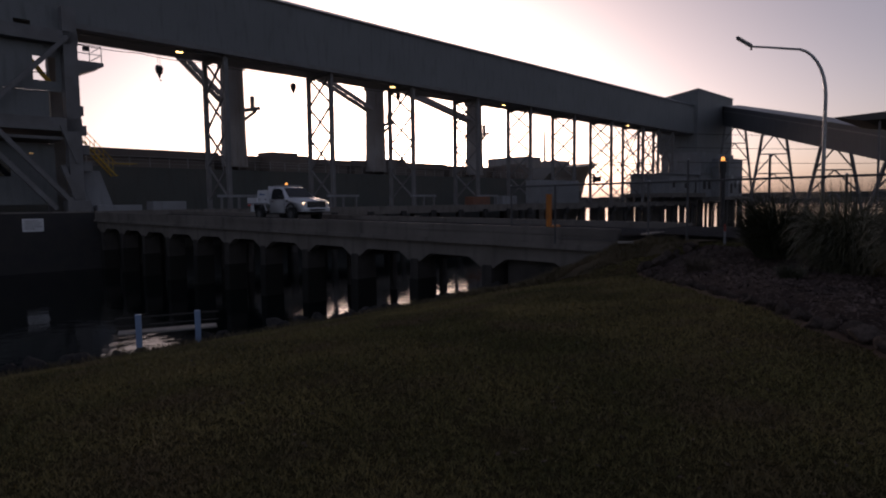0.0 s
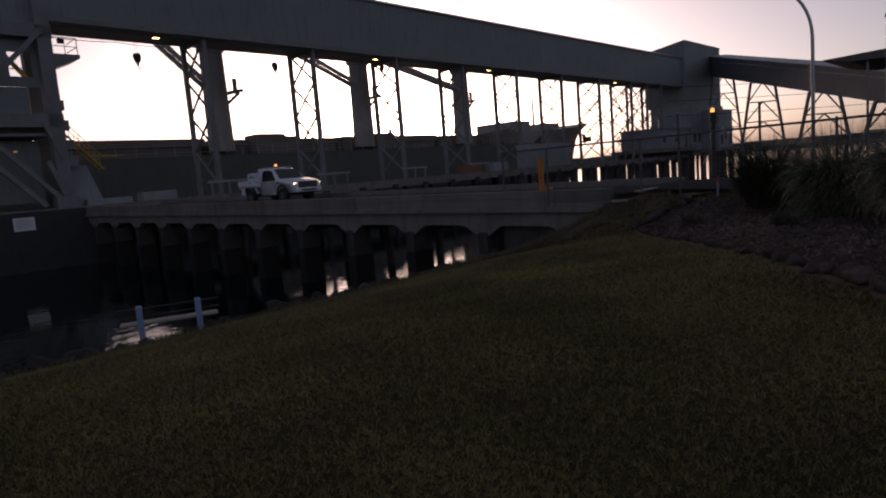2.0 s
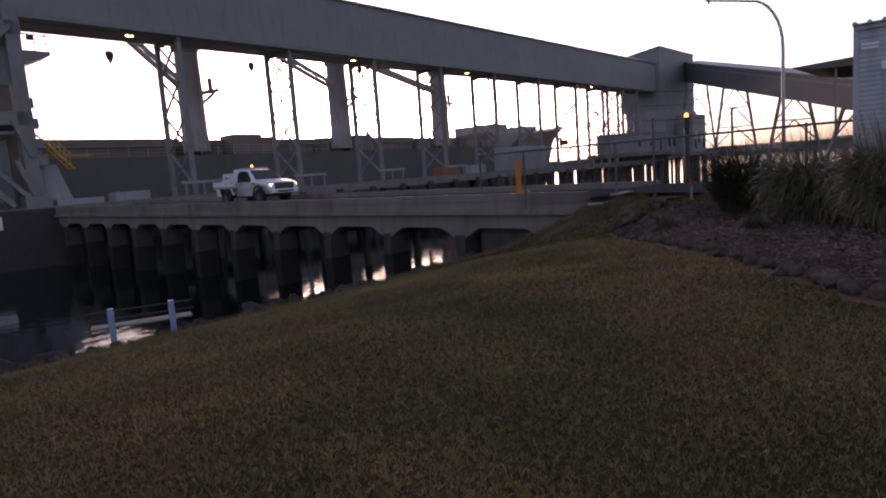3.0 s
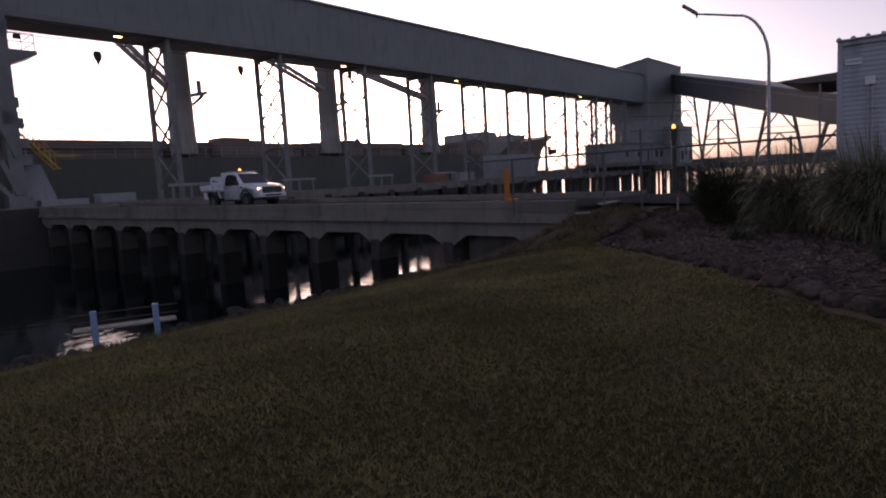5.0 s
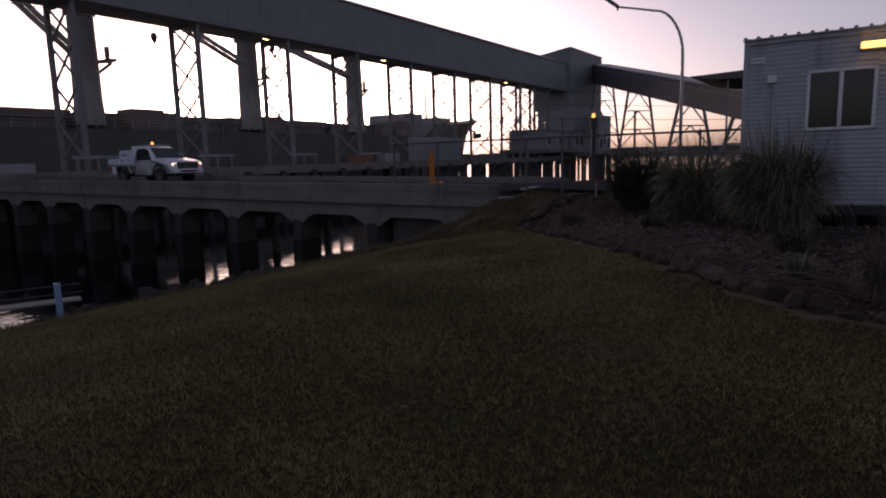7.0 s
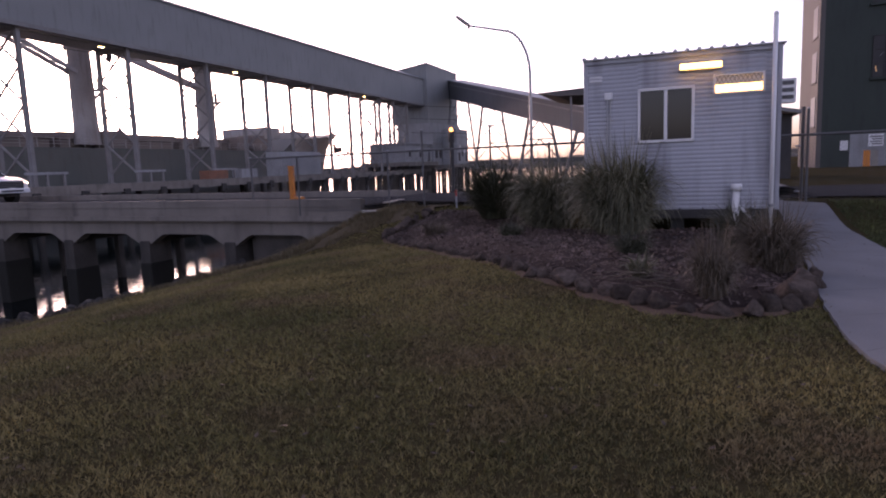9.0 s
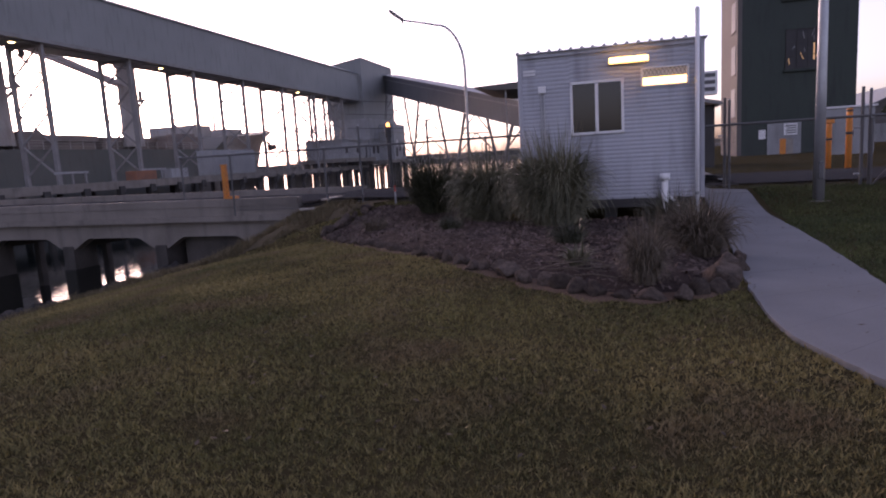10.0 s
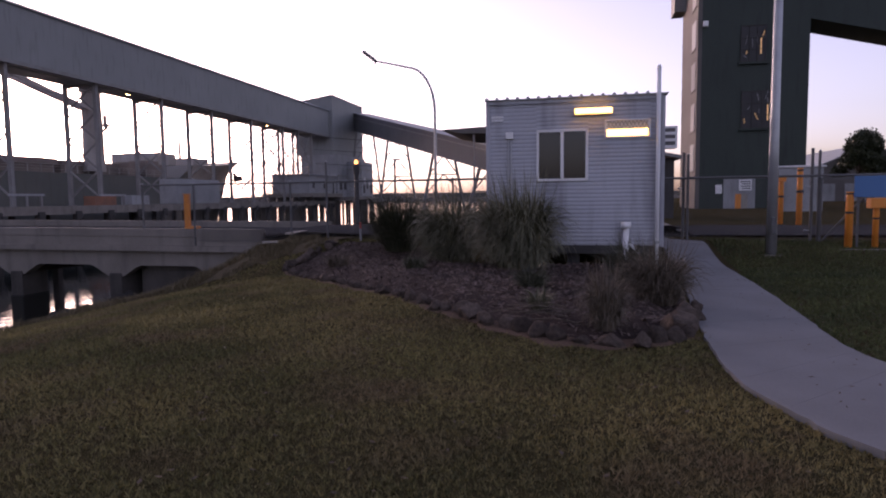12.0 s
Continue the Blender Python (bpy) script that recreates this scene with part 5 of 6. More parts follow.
def orange_marker():
    root = thing("orange_marker", 16.35, 11.2, 0.42, 0, "orange steel marker post with a box at the bridge end", "marker post")
    part("post", box(B(), -0.06, 0.06, -0.07, 0.07, -0.1, 1.2, 0.01), M_orange, root)
    part("box", box(B(), -0.1, 0.16, -0.32, -0.08, 0.0, 0.3, 0.03), M_orange, root)
    part("cap", box(B(), -0.07, 0.07, -0.08, 0.08, 1.2, 1.24, 0.01), M_orange, root)


orange_marker()


def stake():
    root = thing("marker_stake", 15.7, 5.64, 0.25, 0, "short white marker stake with a red top", "stake")
    part("stake", box(B(), -0.022, 0.022, -0.022, 0.022, -0.2, 0.42, 0.006), M_panelgrey, root)
    part("red_tip", box(B(), -0.023, 0.023, -0.023, 0.023, 0.42, 0.58, 0.006), M_red, root)


stake()


def plank(a, b, z, rz, w):
    root = thing("plank", a, b, z, rz, "pale weathered timber plank lying on the verge", "plank", "planks on the verge")
    part("board", box(B(), -w, w, -0.11, 0.11, 0, 0.05, 0.008), M_wood, root)


plank(16.6, 7.9, 0.49, 4, 0.6)
plank(15.3, 8.05, 0.30, -62, 0.2)


# ---------------------------------------------------------------- yard beyond the fence
def green_tower():
    root = thing("green_tower", 49.4, -15.8, 0.2, 0, "tall dark green clad tower with lit windows", "tower")
    part("front_wall", box(B(), 0, 0.3, 0, 7.12, 0, 34), M_green, root)
    part("side_wall", box(B(), 0.0, 7.0, 7.12, 7.42, 0, 34), M_cream, root)
    part("core", box(B(), 0.3, 7.0, 0.0, 7.12, 0, 34), M_green, root)
    r = random.Random(8)
    for y0, y1, z0, z1 in ((2.3, 4.35, 6.0, 8.6), (2.85, 4.5, 10.7, 13.2), (2.75, 4.45, 15.4, 17.9)):
        w = part("window", box(B(), -0.03, 0.0, y0, y1, z0, z1), M_black, root, "dark steel-framed opening with glowing strips for the lit steel inside")
        for i in range(4):
            y, z = y0 + (y1 - y0) * i / 3, z0 + (z1 - z0) * i / 3
            part("mullion", box(B(), -0.075, -0.02, y - 0.03, y + 0.03, z0, z1), M_dark, w)
            part("transom", box(B(), -0.07, -0.02, y0, y1, z - 0.025, z + 0.025), M_dark, w)
        part("sill", box(B(), -0.2, 0.0, y0 - 0.15, y1 + 0.15, z0 - 0.2, z0 - 0.05), M_green, w)
        # Strip and some bars glow on the black panel, imitating lit steel inside.
        part("inner_lamp", box(B(), -0.045, -0.03, y0 + 0.28, y0 + 0.36, z0 + 0.5, z0 + 1.6), M_warmglow, w)
        for k in range(9):
            yy, zz = r.uniform(y0 + 0.1, y1 - 0.2), r.uniform(z0 + 0.2, z1 - 0.5)
            part("inner_steel", beam(B(), (-0.04, yy, zz), (-0.04, yy + r.uniform(-0.25, 0.25), zz + r.uniform(0.15, 0.7)), 0.035), r.choice((M_panelgrey, M_steel, M_warmglow)), w)
    for i in range(9):
        z = 3.0 + i * 3.0
        s = part("side_window", box(B(), 0.6, 2.2, 7.42, 7.46, z, z + 2.0), M_panelgrey if i % 3 else M_roofing, root)
        part("frame", box(B(), 0.5, 2.3, 7.42, 7.49, z - 0.1, z), M_cream, s)
    part("door_panel", box(B(), -0.06, 0.0, 3.3, 5.45, 0.0, 2.35, 0.01), M_panelgrey, root)
    nt = part("notice", box(B(), -0.1, -0.065, 3.55, 4.4, 1.5, 2.3), M_white, root)
    for i in range(4):
        part("lettering_bar", box(B(), -0.106, -0.1, 3.62, 4.3 - 0.1 * (i % 2), 2.1 - i * 0.16, 2.17 - i * 0.16), M_black, nt)
    part("poster", box(B(), -0.08, -0.062, 3.8, 4.2, 0.1, 1.25), M_wood, root)
    part("poster", box(B(), -0.08, -0.062, 4.25, 4.65, 0.1, 1.25), M_orange, root)
    part("small_notice", box(B(), -0.05, 0.0, 5.55, 6.0, 1.3, 1.95), M_white, root)
    part("wall_light", box(B(), -0.25, 0.0, 6.75, 7.1, 13.3, 13.7, 0.03), M_white, root)
    part("side_bracket", box(B(), 5.5, 7.5, 7.42, 8.3, 16.0, 17.6), M_steel, root)
    return root


green_tower()


def yard_gallery():
    root = thing("yard_conveyor", 52, -15.8, 0, 0, "dark enclosed conveyor gallery sloping down from the green tower", "conveyor gallery")
    p, q = Vector((0, 0.2, 16.9)), Vector((0, -34, 8.3))
    part("body", beam(B(), p, q, 3.0, 5.2), M_green, root)
    part("floor", beam(B(), p - Vector((0, 0, 2.75)), q - Vector((0, 0, 2.75)), 3.4, 0.3), M_green, root)
    for y in (-22, -31):
        z = 16.9 + (8.6 / 34.2) * y - 2.8
        for s in (-1.3, 1.3):
            part("leg", beam(B(), (s, y, z), (s * 1.6, y, 0.2), 0.3), M_steel, root)


yard_gallery()


def cabinet():
    root = thing("switch_cabinet", 40, -13.75, 0.2, 0, "white steel switchgear cabinet in the yard", "cabinet")
    part("body", box(B(), 0, 1.2, 0, 2.5, 0.1, 2.75, 0.03), M_panelgrey, root)
    part("plinth", box(B(), 0.05, 1.15, 0.05, 2.45, 0, 0.1), M_concrete, root)
    part("roof", box(B(), -0.12, 1.3, -0.1, 2.6, 2.75, 2.85, 0.02), M_white, root)
    for y in (0.08, 1.28):
        dr = part("door", box(B(), -0.03, 0.0, y, y + 1.14, 0.2, 2.65, 0.01), M_panelgrey, root)
        part("handle", box(B(), -0.06, -0.03, y + 0.95, y + 1.0, 1.2, 1.45), M_black, dr)


cabinet()


def plant_shed():
    root = thing("plant_shed", 30, -4.9, 0.2, 0, "small dark plant shed with a pale door behind the hut", "shed")
    part("body", box(B(), 0, 4, 0.7, 3.2, 0, 2.9), M_dark, root)
    bm = B()
    extrude_profile(bm, [(0.45, 2.85), (3.6, 3.5), (3.6, 3.65), (0.45, 3.0)], "x", -0.5, 4.3)
    part("roof", bm, M_steel, root)
    dr = part("door", box(B(), -0.05, 0.0, 1.3, 2.0, 0.05, 2.0, 0.01), M_panelgrey, root)
    part("handle", box(B(), -0.09, -0.05, 1.36, 1.42, 1.0, 1.12), M_black, dr)


plant_shed()


def cooling_unit():
    root = thing("cooling_unit", 30.6, -4.4, 3.6, 0, "white louvred cooling unit on the plant shed roof", "cooling unit")
    part("case", box(B(), 0, 0.8, 0, 0.75, 0, 1.0, 0.02), M_white, root)
    for i in range(3):
        part("louvre", box(B(), -0.03, 0.0, 0.1, 0.65, 0.14 + i * 0.3, 0.3 + i * 0.3), M_wire, root)


cooling_unit()


def blue_board():
    root = thing("blue_board", 15.0, -6.6, 0.2, 0, "blue sign board with faint lettering on posts", "sign board")
    part("board", box(B(), -0.03, 0, 0.0, 0.85, 1.15, 1.6, 0.008), M_bluesign, root)
    for y in (0.1, 0.75):
        part("post", box(B(), 0.0, 0.04, y - 0.02, y + 0.02, -0.1, 1.55), M_wire, root)


blue_board()


def gable_hall():
    a, b = to_ab(86.5, 39.0)
    root = thing("storage_hall", a, b, 0, 0, "pale beige gabled storage hall in the distance", "hall")
    bm = B()
    extrude_profile(bm, [(-9, 0), (9, 0), (9, 3.2), (0, 7.3), (-9, 3.2)], "x", 0, 30)
    part("wall", bm, M_cream, root)
    for s in (-1, 1):
        part("roof", beam(B(), (15, s * 9.4, 3.05), (15, 0, 7.42), 31, 0.15), M_roofing, root)
    for i in range(4):
        part("door", box(B(), -0.1, 0.0, -7 + i * 3.5, -4.6 + i * 3.5, 0, 2.6), M_panelgrey, root)


gable_hall()


def tree(x, y, z, h, spread, n, seed):
    a, b = to_ab(x, y)
    rnd = random.Random(seed)
    root = thing("tree", a, b, z, 0, "dark leafy evergreen tree beyond the yard", "tree")
    tr_ = part("trunk", tube(B(), [(0, 0, -0.3), (0.1, 0.05, h * 0.25), (0, 0.1, h * 0.5)], 0.28, 10, 0.14), M_bark, root, "", True)
    tips = []
    for i in range(30):
        th, up = rnd.uniform(0, math.tau), rnd.uniform(0.5, 0.97)
        r = spread * rnd.uniform(0.45, 0.95) * math.sin(min(up * 1.15, 1) * math.pi * 0.8 + 0.35)
        tip = Vector((r * math.cos(th), r * math.sin(th), h * up))
        part("limb", tube(B(), [(0, 0.05, h * rnd.uniform(0.25, 0.45)), tip * 0.55 + Vector((0, 0, h * 0.2)), tip], 0.09, 6, 0.03), M_bark, tr_)
        tips.append((tip, rnd.uniform(0.6, 1.0) * spread * 0.45))
    verts, faces = [], []
    for i in range(n):
        c, r = rnd.choice(tips)
        d = Vector((rnd.gauss(0, 1), rnd.gauss(0, 1), rnd.gauss(0, 0.8))).normalized() * r * rnd.uniform(0.3, 1.0)
        p = c + d
        u = Vector((rnd.gauss(0, 1), rnd.gauss(0, 1), rnd.gauss(0, 1))).normalized() * rnd.uniform(0.1, 0.2)
        v = u.cross(Vector((rnd.gauss(0, 1), rnd.gauss(0, 1), rnd.gauss(0, 1)))).normalized() * 0.08
        k = len(verts)
        verts += [(p - u)[:], (p + v)[:], (p + u)[:], (p - v)[:]]
        faces.append((k, k + 1, k + 2, k + 3))
    tagged(part("crown", one_mesh("crown", verts, faces, M_leaf), None, root), kind="stuff")


tree(68.4, 31.1, 0.0, 7.2, 2.7, 15000, 5)


# ---------------------------------------------------------------- bench by the water
def bench():
    a, b = to_ab(-5.5, 12.33)
    root = thing("bench", a, b, -1.45, -GRID + 24, "weathered bench with pale blue posts and timber slats", "bench")
    for x in (-0.54, 0.54):
        ps = part("post", box(B(), x - 0.055, x + 0.055, -0.06, 0.06, -0.3, 0.78, 0.012), M_blue, root)
        part("seat_arm", box(B(), x - 0.04, x + 0.04, 0.06, 0.46, 0.30, 0.37, 0.01), M_blue, ps)
    for z, y in ((0.70, 0.07), (0.54, 0.075)):
        part("back_slat", box(B(), -0.95, 0.95, y, y + 0.03, z, z + 0.028, 0.006), M_oldslat, root)
    for y in (0.10, 0.23, 0.36):
        part("seat_slat", box(B(), -0.92, 0.92, y, y + 0.11, 0.372, 0.41, 0.01), M_wood, root)


bench()

# ---------------------------------------------------------------- mulched bed with boulders and tussocks
BED = [(13.6, 6.75), (11.5, 5.1), (9.65, 3.5), (8.7, 2.45), (7.62, 1.55), (6.86, 0.88), (6.3, 0.35), (6.1, -0.2), (6.24, -0.7), (6.7, -1.15), (9.6, -1.52), (12.9, -1.75), (12.9, 2.4), (15.2, 4.0), (15.6, 6.0)]


def inside(a, b, poly):
    r = False
    for (x0, y0), (x1, y1) in zip(poly, poly[1:] + poly[:1]):
        if (y0 > b) != (y1 > b) and a < (x1 - x0) * (b - y0) / (y1 - y0) + x0:
            r = not r
    return r


def edge_distance(a, b, poly):
    best = 99.0
    for (x0, y0), (x1, y1) in zip(poly, poly[1:] + (poly[:1] if len(poly) > 12 else [])):
        dx, dy = x1 - x0, y1 - y0
        t = min(max(((a - x0) * dx + (b - y0) * dy) / (dx * dx + dy * dy), 0), 1)
        best = min(best, math.hypot(a - x0 - t * dx, b - y0 - t * dy))
    return best


def bed_z(a, b):
    return land_z(a, b) + 0.015 + 0.13 * smooth(edge_distance(a, b, BED) / 0.7) + 0.03 * noise.noise((a * 2.2, b * 2.2, 2))


def mulch_bed():
    step, verts, faces, index = 0.12, [], [], {}

    def vert(i, j):
        if (i, j) not in index:
            a, b = 6 + i * step, -2 + j * step
            z = bed_z(a, b) if inside(a, b, BED) else land_z(a, b) - 0.02
            index[(i, j)] = len(verts)
            verts.append(W(a, b, z)[:])
        return index[(i, j)]
    for i in range(82):
        for j in range(76):
            if inside(6 + (i + 0.5) * step, -2 + (j + 0.5) * step, BED):
                faces.append((vert(i, j), vert(i + 1, j), vert(i + 1, j + 1), vert(i, j + 1)))
    ob = new("mulch_bed", one_mesh("mulch_bed", verts, faces, M_mulch))
    ob.data.polygons.foreach_set("use_smooth", [True] * len(ob.data.polygons))
    tagged(ob, "raised garden bed of dark bark mulch", "garden bed", kind="structure")
    rnd = random.Random(3)
    verts, faces = [], []
    while len(faces) < 9000:
        a, b = rnd.uniform(6, 15.5), rnd.uniform(-2, 6.6)
        if not inside(a, b, BED):
            continue
        c = W(a, b, bed_z(a, b) + rnd.uniform(0.0, 0.025))
        u = Vector((rnd.gauss(0, 1), rnd.gauss(0, 1), rnd.gauss(0, 0.35))).normalized() * rnd.uniform(0.015, 0.05)
        v = u.cross(Vector((rnd.gauss(0, 0.3), rnd.gauss(0, 0.3), 1))).normalized() * rnd.uniform(0.006, 0.015)
        k = len(verts)
        verts += [(c - u - v)[:], (c + u - v)[:], (c + u + v)[:], (c - u + v)[:]]
        faces.append((k, k + 1, k + 2, k + 3))
    tagged(new("bark_chips", one_mesh("bark_chips", verts, faces, island_material("bark_chip", (0.035, 0.026, 0.023), (0.18, 0.13, 0.112), 0.95))), "loose bark chips and dry leaf litter", "bark chips", kind="stuff")


mulch_bed()


def earth_strip():
    verts, faces = [], []
    run = BED[:10]
    pts = []
    for (a0, b0), (a1, b1) in zip(run, run[1:]):
        for k in range(8):
            pts.append((a0 + (a1 - a0) * k / 8, b0 + (b1 - b0) * k / 8))
    for i, (a, b) in enumerate(pts):
        a2, b2 = pts[min(i + 1, len(pts) - 1)]
        a1, b1 = pts[max(i - 1, 0)]
        d = math.hypot(a2 - a1, b2 - b1)
        na, nb = (b2 - b1) / d, -(a2 - a1) / d
        na, nb = (na, nb) if inside(a - na * 0.1, b - nb * 0.1, BED) else (-na, -nb)
        w = 0.14 + 0.14 * noise.noise((a * 3, b * 3, 1))
        for s in (-0.15, 0.08, w):
            p, q = a + na * s, b + nb * s
            verts.append(W(p, q, land_z(p, q) + 0.03 * noise.noise((p * 0.5, q * 0.5, 0)) + (0.022 if s < w else 0.006))[:])
    for i in range(len(pts) - 1):
        for k in range(2):
            j = i * 3 + k
            faces.append((j, j + 1, j + 4, j + 3))
    tagged(new("earth_strip", one_mesh("earth_strip", verts, faces, M_earth)), "strip of bare reddish earth along the garden bed", "bare earth", kind="structure")


earth_strip()


def rock_mesh(seed, mat):
    rnd = random.Random(seed)
    bm = B()
    bmesh.ops.create_icosphere(bm, subdivisions=3, radius=1.0)
    off = Vector((seed * 7.3, seed * 3.1, 0))
    for v in bm.verts:
        n = v.co.normalized()
        r = 1 + 0.42 * noise.noise(n * 1.2 + off) + 0.22 * noise.noise(n * 2.6 + off) + 0.11 * noise.noise(n * 5 + off) + 0.05 * noise.noise(n * 11 + off)
        p = n * r
        for k in range(8):
            pl = Vector((math.sin(k * 2.4 + seed), math.cos(k * 1.7 + seed * 2), math.sin(k * 3.1 + seed * 0.7) * 0.7)).normalized()
            d = p.dot(pl) - 0.66
            if d > 0:
                p -= pl * d * 0.95
        v.co = p
    return mesh_of("boulder", bm, mat, True)


ROCKS = [rock_mesh(s, M_rock) for s in range(1, 10)]
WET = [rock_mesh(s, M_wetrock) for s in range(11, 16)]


def rock(a, b, z, s, rnd, group, label, kinds=None):
    me = rnd.choice(kinds or ROCKS)
    ob = new("boulder", me)
    ob.matrix_basis = Matrix.Translation(W(a, b, z)) @ Matrix.LocRotScale(None, Euler((rnd.uniform(-0.3, 0.3), rnd.uniform(-0.3, 0.3), rnd.uniform(0, 6.28))), Vector((s * rnd.uniform(0.85, 1.25), s * rnd.uniform(0.7, 1.0), s * rnd.uniform(0.6, 0.85))))
    tagged(ob, label, "boulder", group)


rnd = random.Random(11)
for (a0, b0), (a1, b1) in zip(BED[:9], BED[1:10]):
    L = math.hypot(a1 - a0, b1 - b0)
    n = max(int(L / 0.2), 1)
    for i in range(n):
        u = (i + rnd.uniform(0.2, 0.8)) / n
        a, b = a0 + (a1 - a0) * u + rnd.uniform(-0.06, 0.06), b0 + (b1 - b0) * u + rnd.uniform(-0.06, 0.06)
        s = rnd.choice((0.11, 0.13, 0.15, 0.18)) * rnd.uniform(0.85, 1.1) * (0.98 if b < 1.6 else 0.74)
        rock(a, b, land_z(a, b) + s * rnd.uniform(0.3, 0.5), s, rnd, "bed edging boulders", "rounded grey-brown boulder edging the garden bed")
for i in range(11):
    a, b, s = 13.75 + 0.15 * i, 6.75 - 0.055 * i + rnd.uniform(-0.08, 0.08), rnd.uniform(0.1, 0.19)
    rock(a, b, land_z(a, b) + s * 0.45, s, rnd, "bed edging boulders", "rounded grey-brown boulder edging the garden bed")
for a, b, s in ((6.75, -1.02, 0.2), (7.2, -1.15, 0.22), (7.45, -1.3, 0.16), (8.0, -1.4, 0.13), (13.9, 6.0, 0.18), (14.3, 5.6, 0.15), (13.1, 5.3, 0.14), (12.3, 5.3, 0.12)):
    rock(a, b, land_z(a, b) + s * 0.45, s, rnd, "bed edging boulders", "large flat-sided boulder at the end of the garden bed")
for i in range(190):
    a = rnd.uniform(-4, 21)
    off = rnd.uniform(-0.15, 2.4)
    b = shore_b(a) + off
    s = rnd.uniform(0.1, 0.26)
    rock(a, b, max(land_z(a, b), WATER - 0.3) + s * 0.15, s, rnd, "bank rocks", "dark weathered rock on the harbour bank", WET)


for i in range(80):
    a = rnd.uniform(0, 17)
    b = shore_b(a) + rnd.uniform(-0.15, 0.6)
    s = rnd.uniform(0.12, 0.3) * (1.3 if i % 9 == 0 else 1.0)
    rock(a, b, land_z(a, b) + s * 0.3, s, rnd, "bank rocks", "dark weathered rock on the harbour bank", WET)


for i in range(46):
    a, b = rnd.uniform(15.6, 20.5), rnd.uniform(11.2, 13.6)
    s = rnd.uniform(0.12, 0.34)
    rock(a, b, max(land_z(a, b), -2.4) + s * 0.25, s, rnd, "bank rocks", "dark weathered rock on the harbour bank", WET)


def blades(n, h, r0, width, seed, lean=(0.0, 0.0), hang=1.0, tight=0.85):
    """Strap leaves out of one crown: each rises, arches over late and hangs at its tip; lean sweeps them to one side."""
    rnd = random.Random(seed)
    verts, faces = [], []
    segs = 8
    for i in range(n):
        th, rr = rnd.uniform(0, math.tau), r0 * math.sqrt(rnd.random())
        p = Vector((rr * math.cos(th), rr * math.sin(th), 0))
        th += rnd.gauss(0, 0.6)
        out = Vector((math.cos(th) + lean[0], math.sin(th) + lean[1], 0))
        out = out.normalized() if out.length > 0.1 else Vector((1, 0, 0))
        core, reach = rnd.random() < 0.12, rnd.uniform(0.28, 1.05)
        length = h * 1.4 * reach
        a0 = rnd.uniform(0.0, 0.4) + 0.5 * max(1 - reach, 0)
        a1 = a0 + (rnd.uniform(0.1, 0.5) if core else rnd.uniform(1.5, 2.7) * hang)
        late = rnd.uniform(1.2, 2.2)
        side = (Vector((-out.y, out.x, 0)) + Vector((rnd.gauss(0, 0.5), rnd.gauss(0, 0.5), rnd.gauss(0, 0.35)))).normalized()
        w = width * rnd.uniform(0.5, 1.15)
        k0 = len(verts)
        for s in range(segs + 1):
            f = s / segs
            ww = w * (1 - f) ** 0.6 * min(0.5 + 2 * f, 1.0) + 0.0006
            verts += [(p - side * ww)[:], (p + side * ww)[:]]
            ang = a0 + (a1 - a0) * f ** late
            p = p + (out * tight * math.sin(ang) + Vector((0, 0, math.cos(ang)))) * length / segs
            p.z = max(p.z, 0.02)
        faces += [(k0 + s * 2, k0 + s * 2 + 1, k0 + s * 2 + 3, k0 + s * 2 + 2) for s in range(segs)]
    return verts, faces


def tussock(a, b, n, h, r0, mat, seed, label, width=0.009, lean=(0.0, 0.0), hang=1.0, tight=0.85):
    root = thing("tussock_grass", a, b, bed_z(a, b) - 0.02 if inside(a, b, BED) else land_z(a, b), 0, label, "grass tussock", "tussocks in the bed")
    v, f = blades(n, h, r0, width, seed, lean, hang, tight)
    tagged(part("leaf_blades", one_mesh("leaf_blades", v, f, mat), None, root), kind="stuff")
    part("crown_base", tube(B(), [(0, 0, -0.05), (0, 0, 0.12)], r0 * 0.9, 12, r0 * 0.5), M_mulch, root)


tussock(14.15, 4.1, 2600, 1.2, 0.34, M_tuss_dark, 21, "dark green strap-leaved tussock grass in the bed", 0.012, (-0.1, 0.2), 0.75, 0.85)
tussock(13.05, 2.6, 3400, 1.34, 0.32, M_tuss, 22, "large arching olive-green tussock grass leaning over", 0.012, (-0.5, 0.6), 1.05, 0.68)
tussock(11.6, 1.08, 4600, 1.36, 0.38, M_tuss, 23, "large dense arching tussock grass against the hut", 0.012, (-0.5, 0.5), 1.05, 0.66)
tussock(6.55, -0.27, 1000, 0.6, 0.11, M_tuss_dry, 24, "small straw-coloured tufted tussock at the bed's edge", 0.006, (-0.1, 0.1), 1.1, 0.5)
tussock(8.35, -1.0, 1900, 0.68, 0.22, M_tuss_dry, 25, "brownish rounded tussock beside the path", 0.0065, (-0.1, -0.1), 1.05, 0.75)
tussock(9.5, -0.72, 900, 0.62, 0.16, M_tuss_dark, 26, "small grey-green tussock below the hut", 0.006, (0, 0), 0.7)
tussock(9.1, 0.67, 1100, 0.30, 0.16, M_tuss_dark, 27, "low dark green mounded tussock on the mulch", 0.006, (0, 0), 1.2)
tussock(12.5, 5.0, 700, 0.30, 0.2, M_tuss_dry, 28, "low dry scrubby tussock at the bed's far end", 0.005, (0, 0), 1.0)
tussock(11.3, 3.0, 700, 0.26, 0.16, M_tuss_dark, 30, "low dark green mounded tussock on the mulch", 0.006, (0, 0), 1.2)
tussock(7.3, 0.45, 160, 0.26, 0.08, M_tuss, 29, "thin sprig of pale leaves among the stones", 0.011, (0, 0), 0.9)


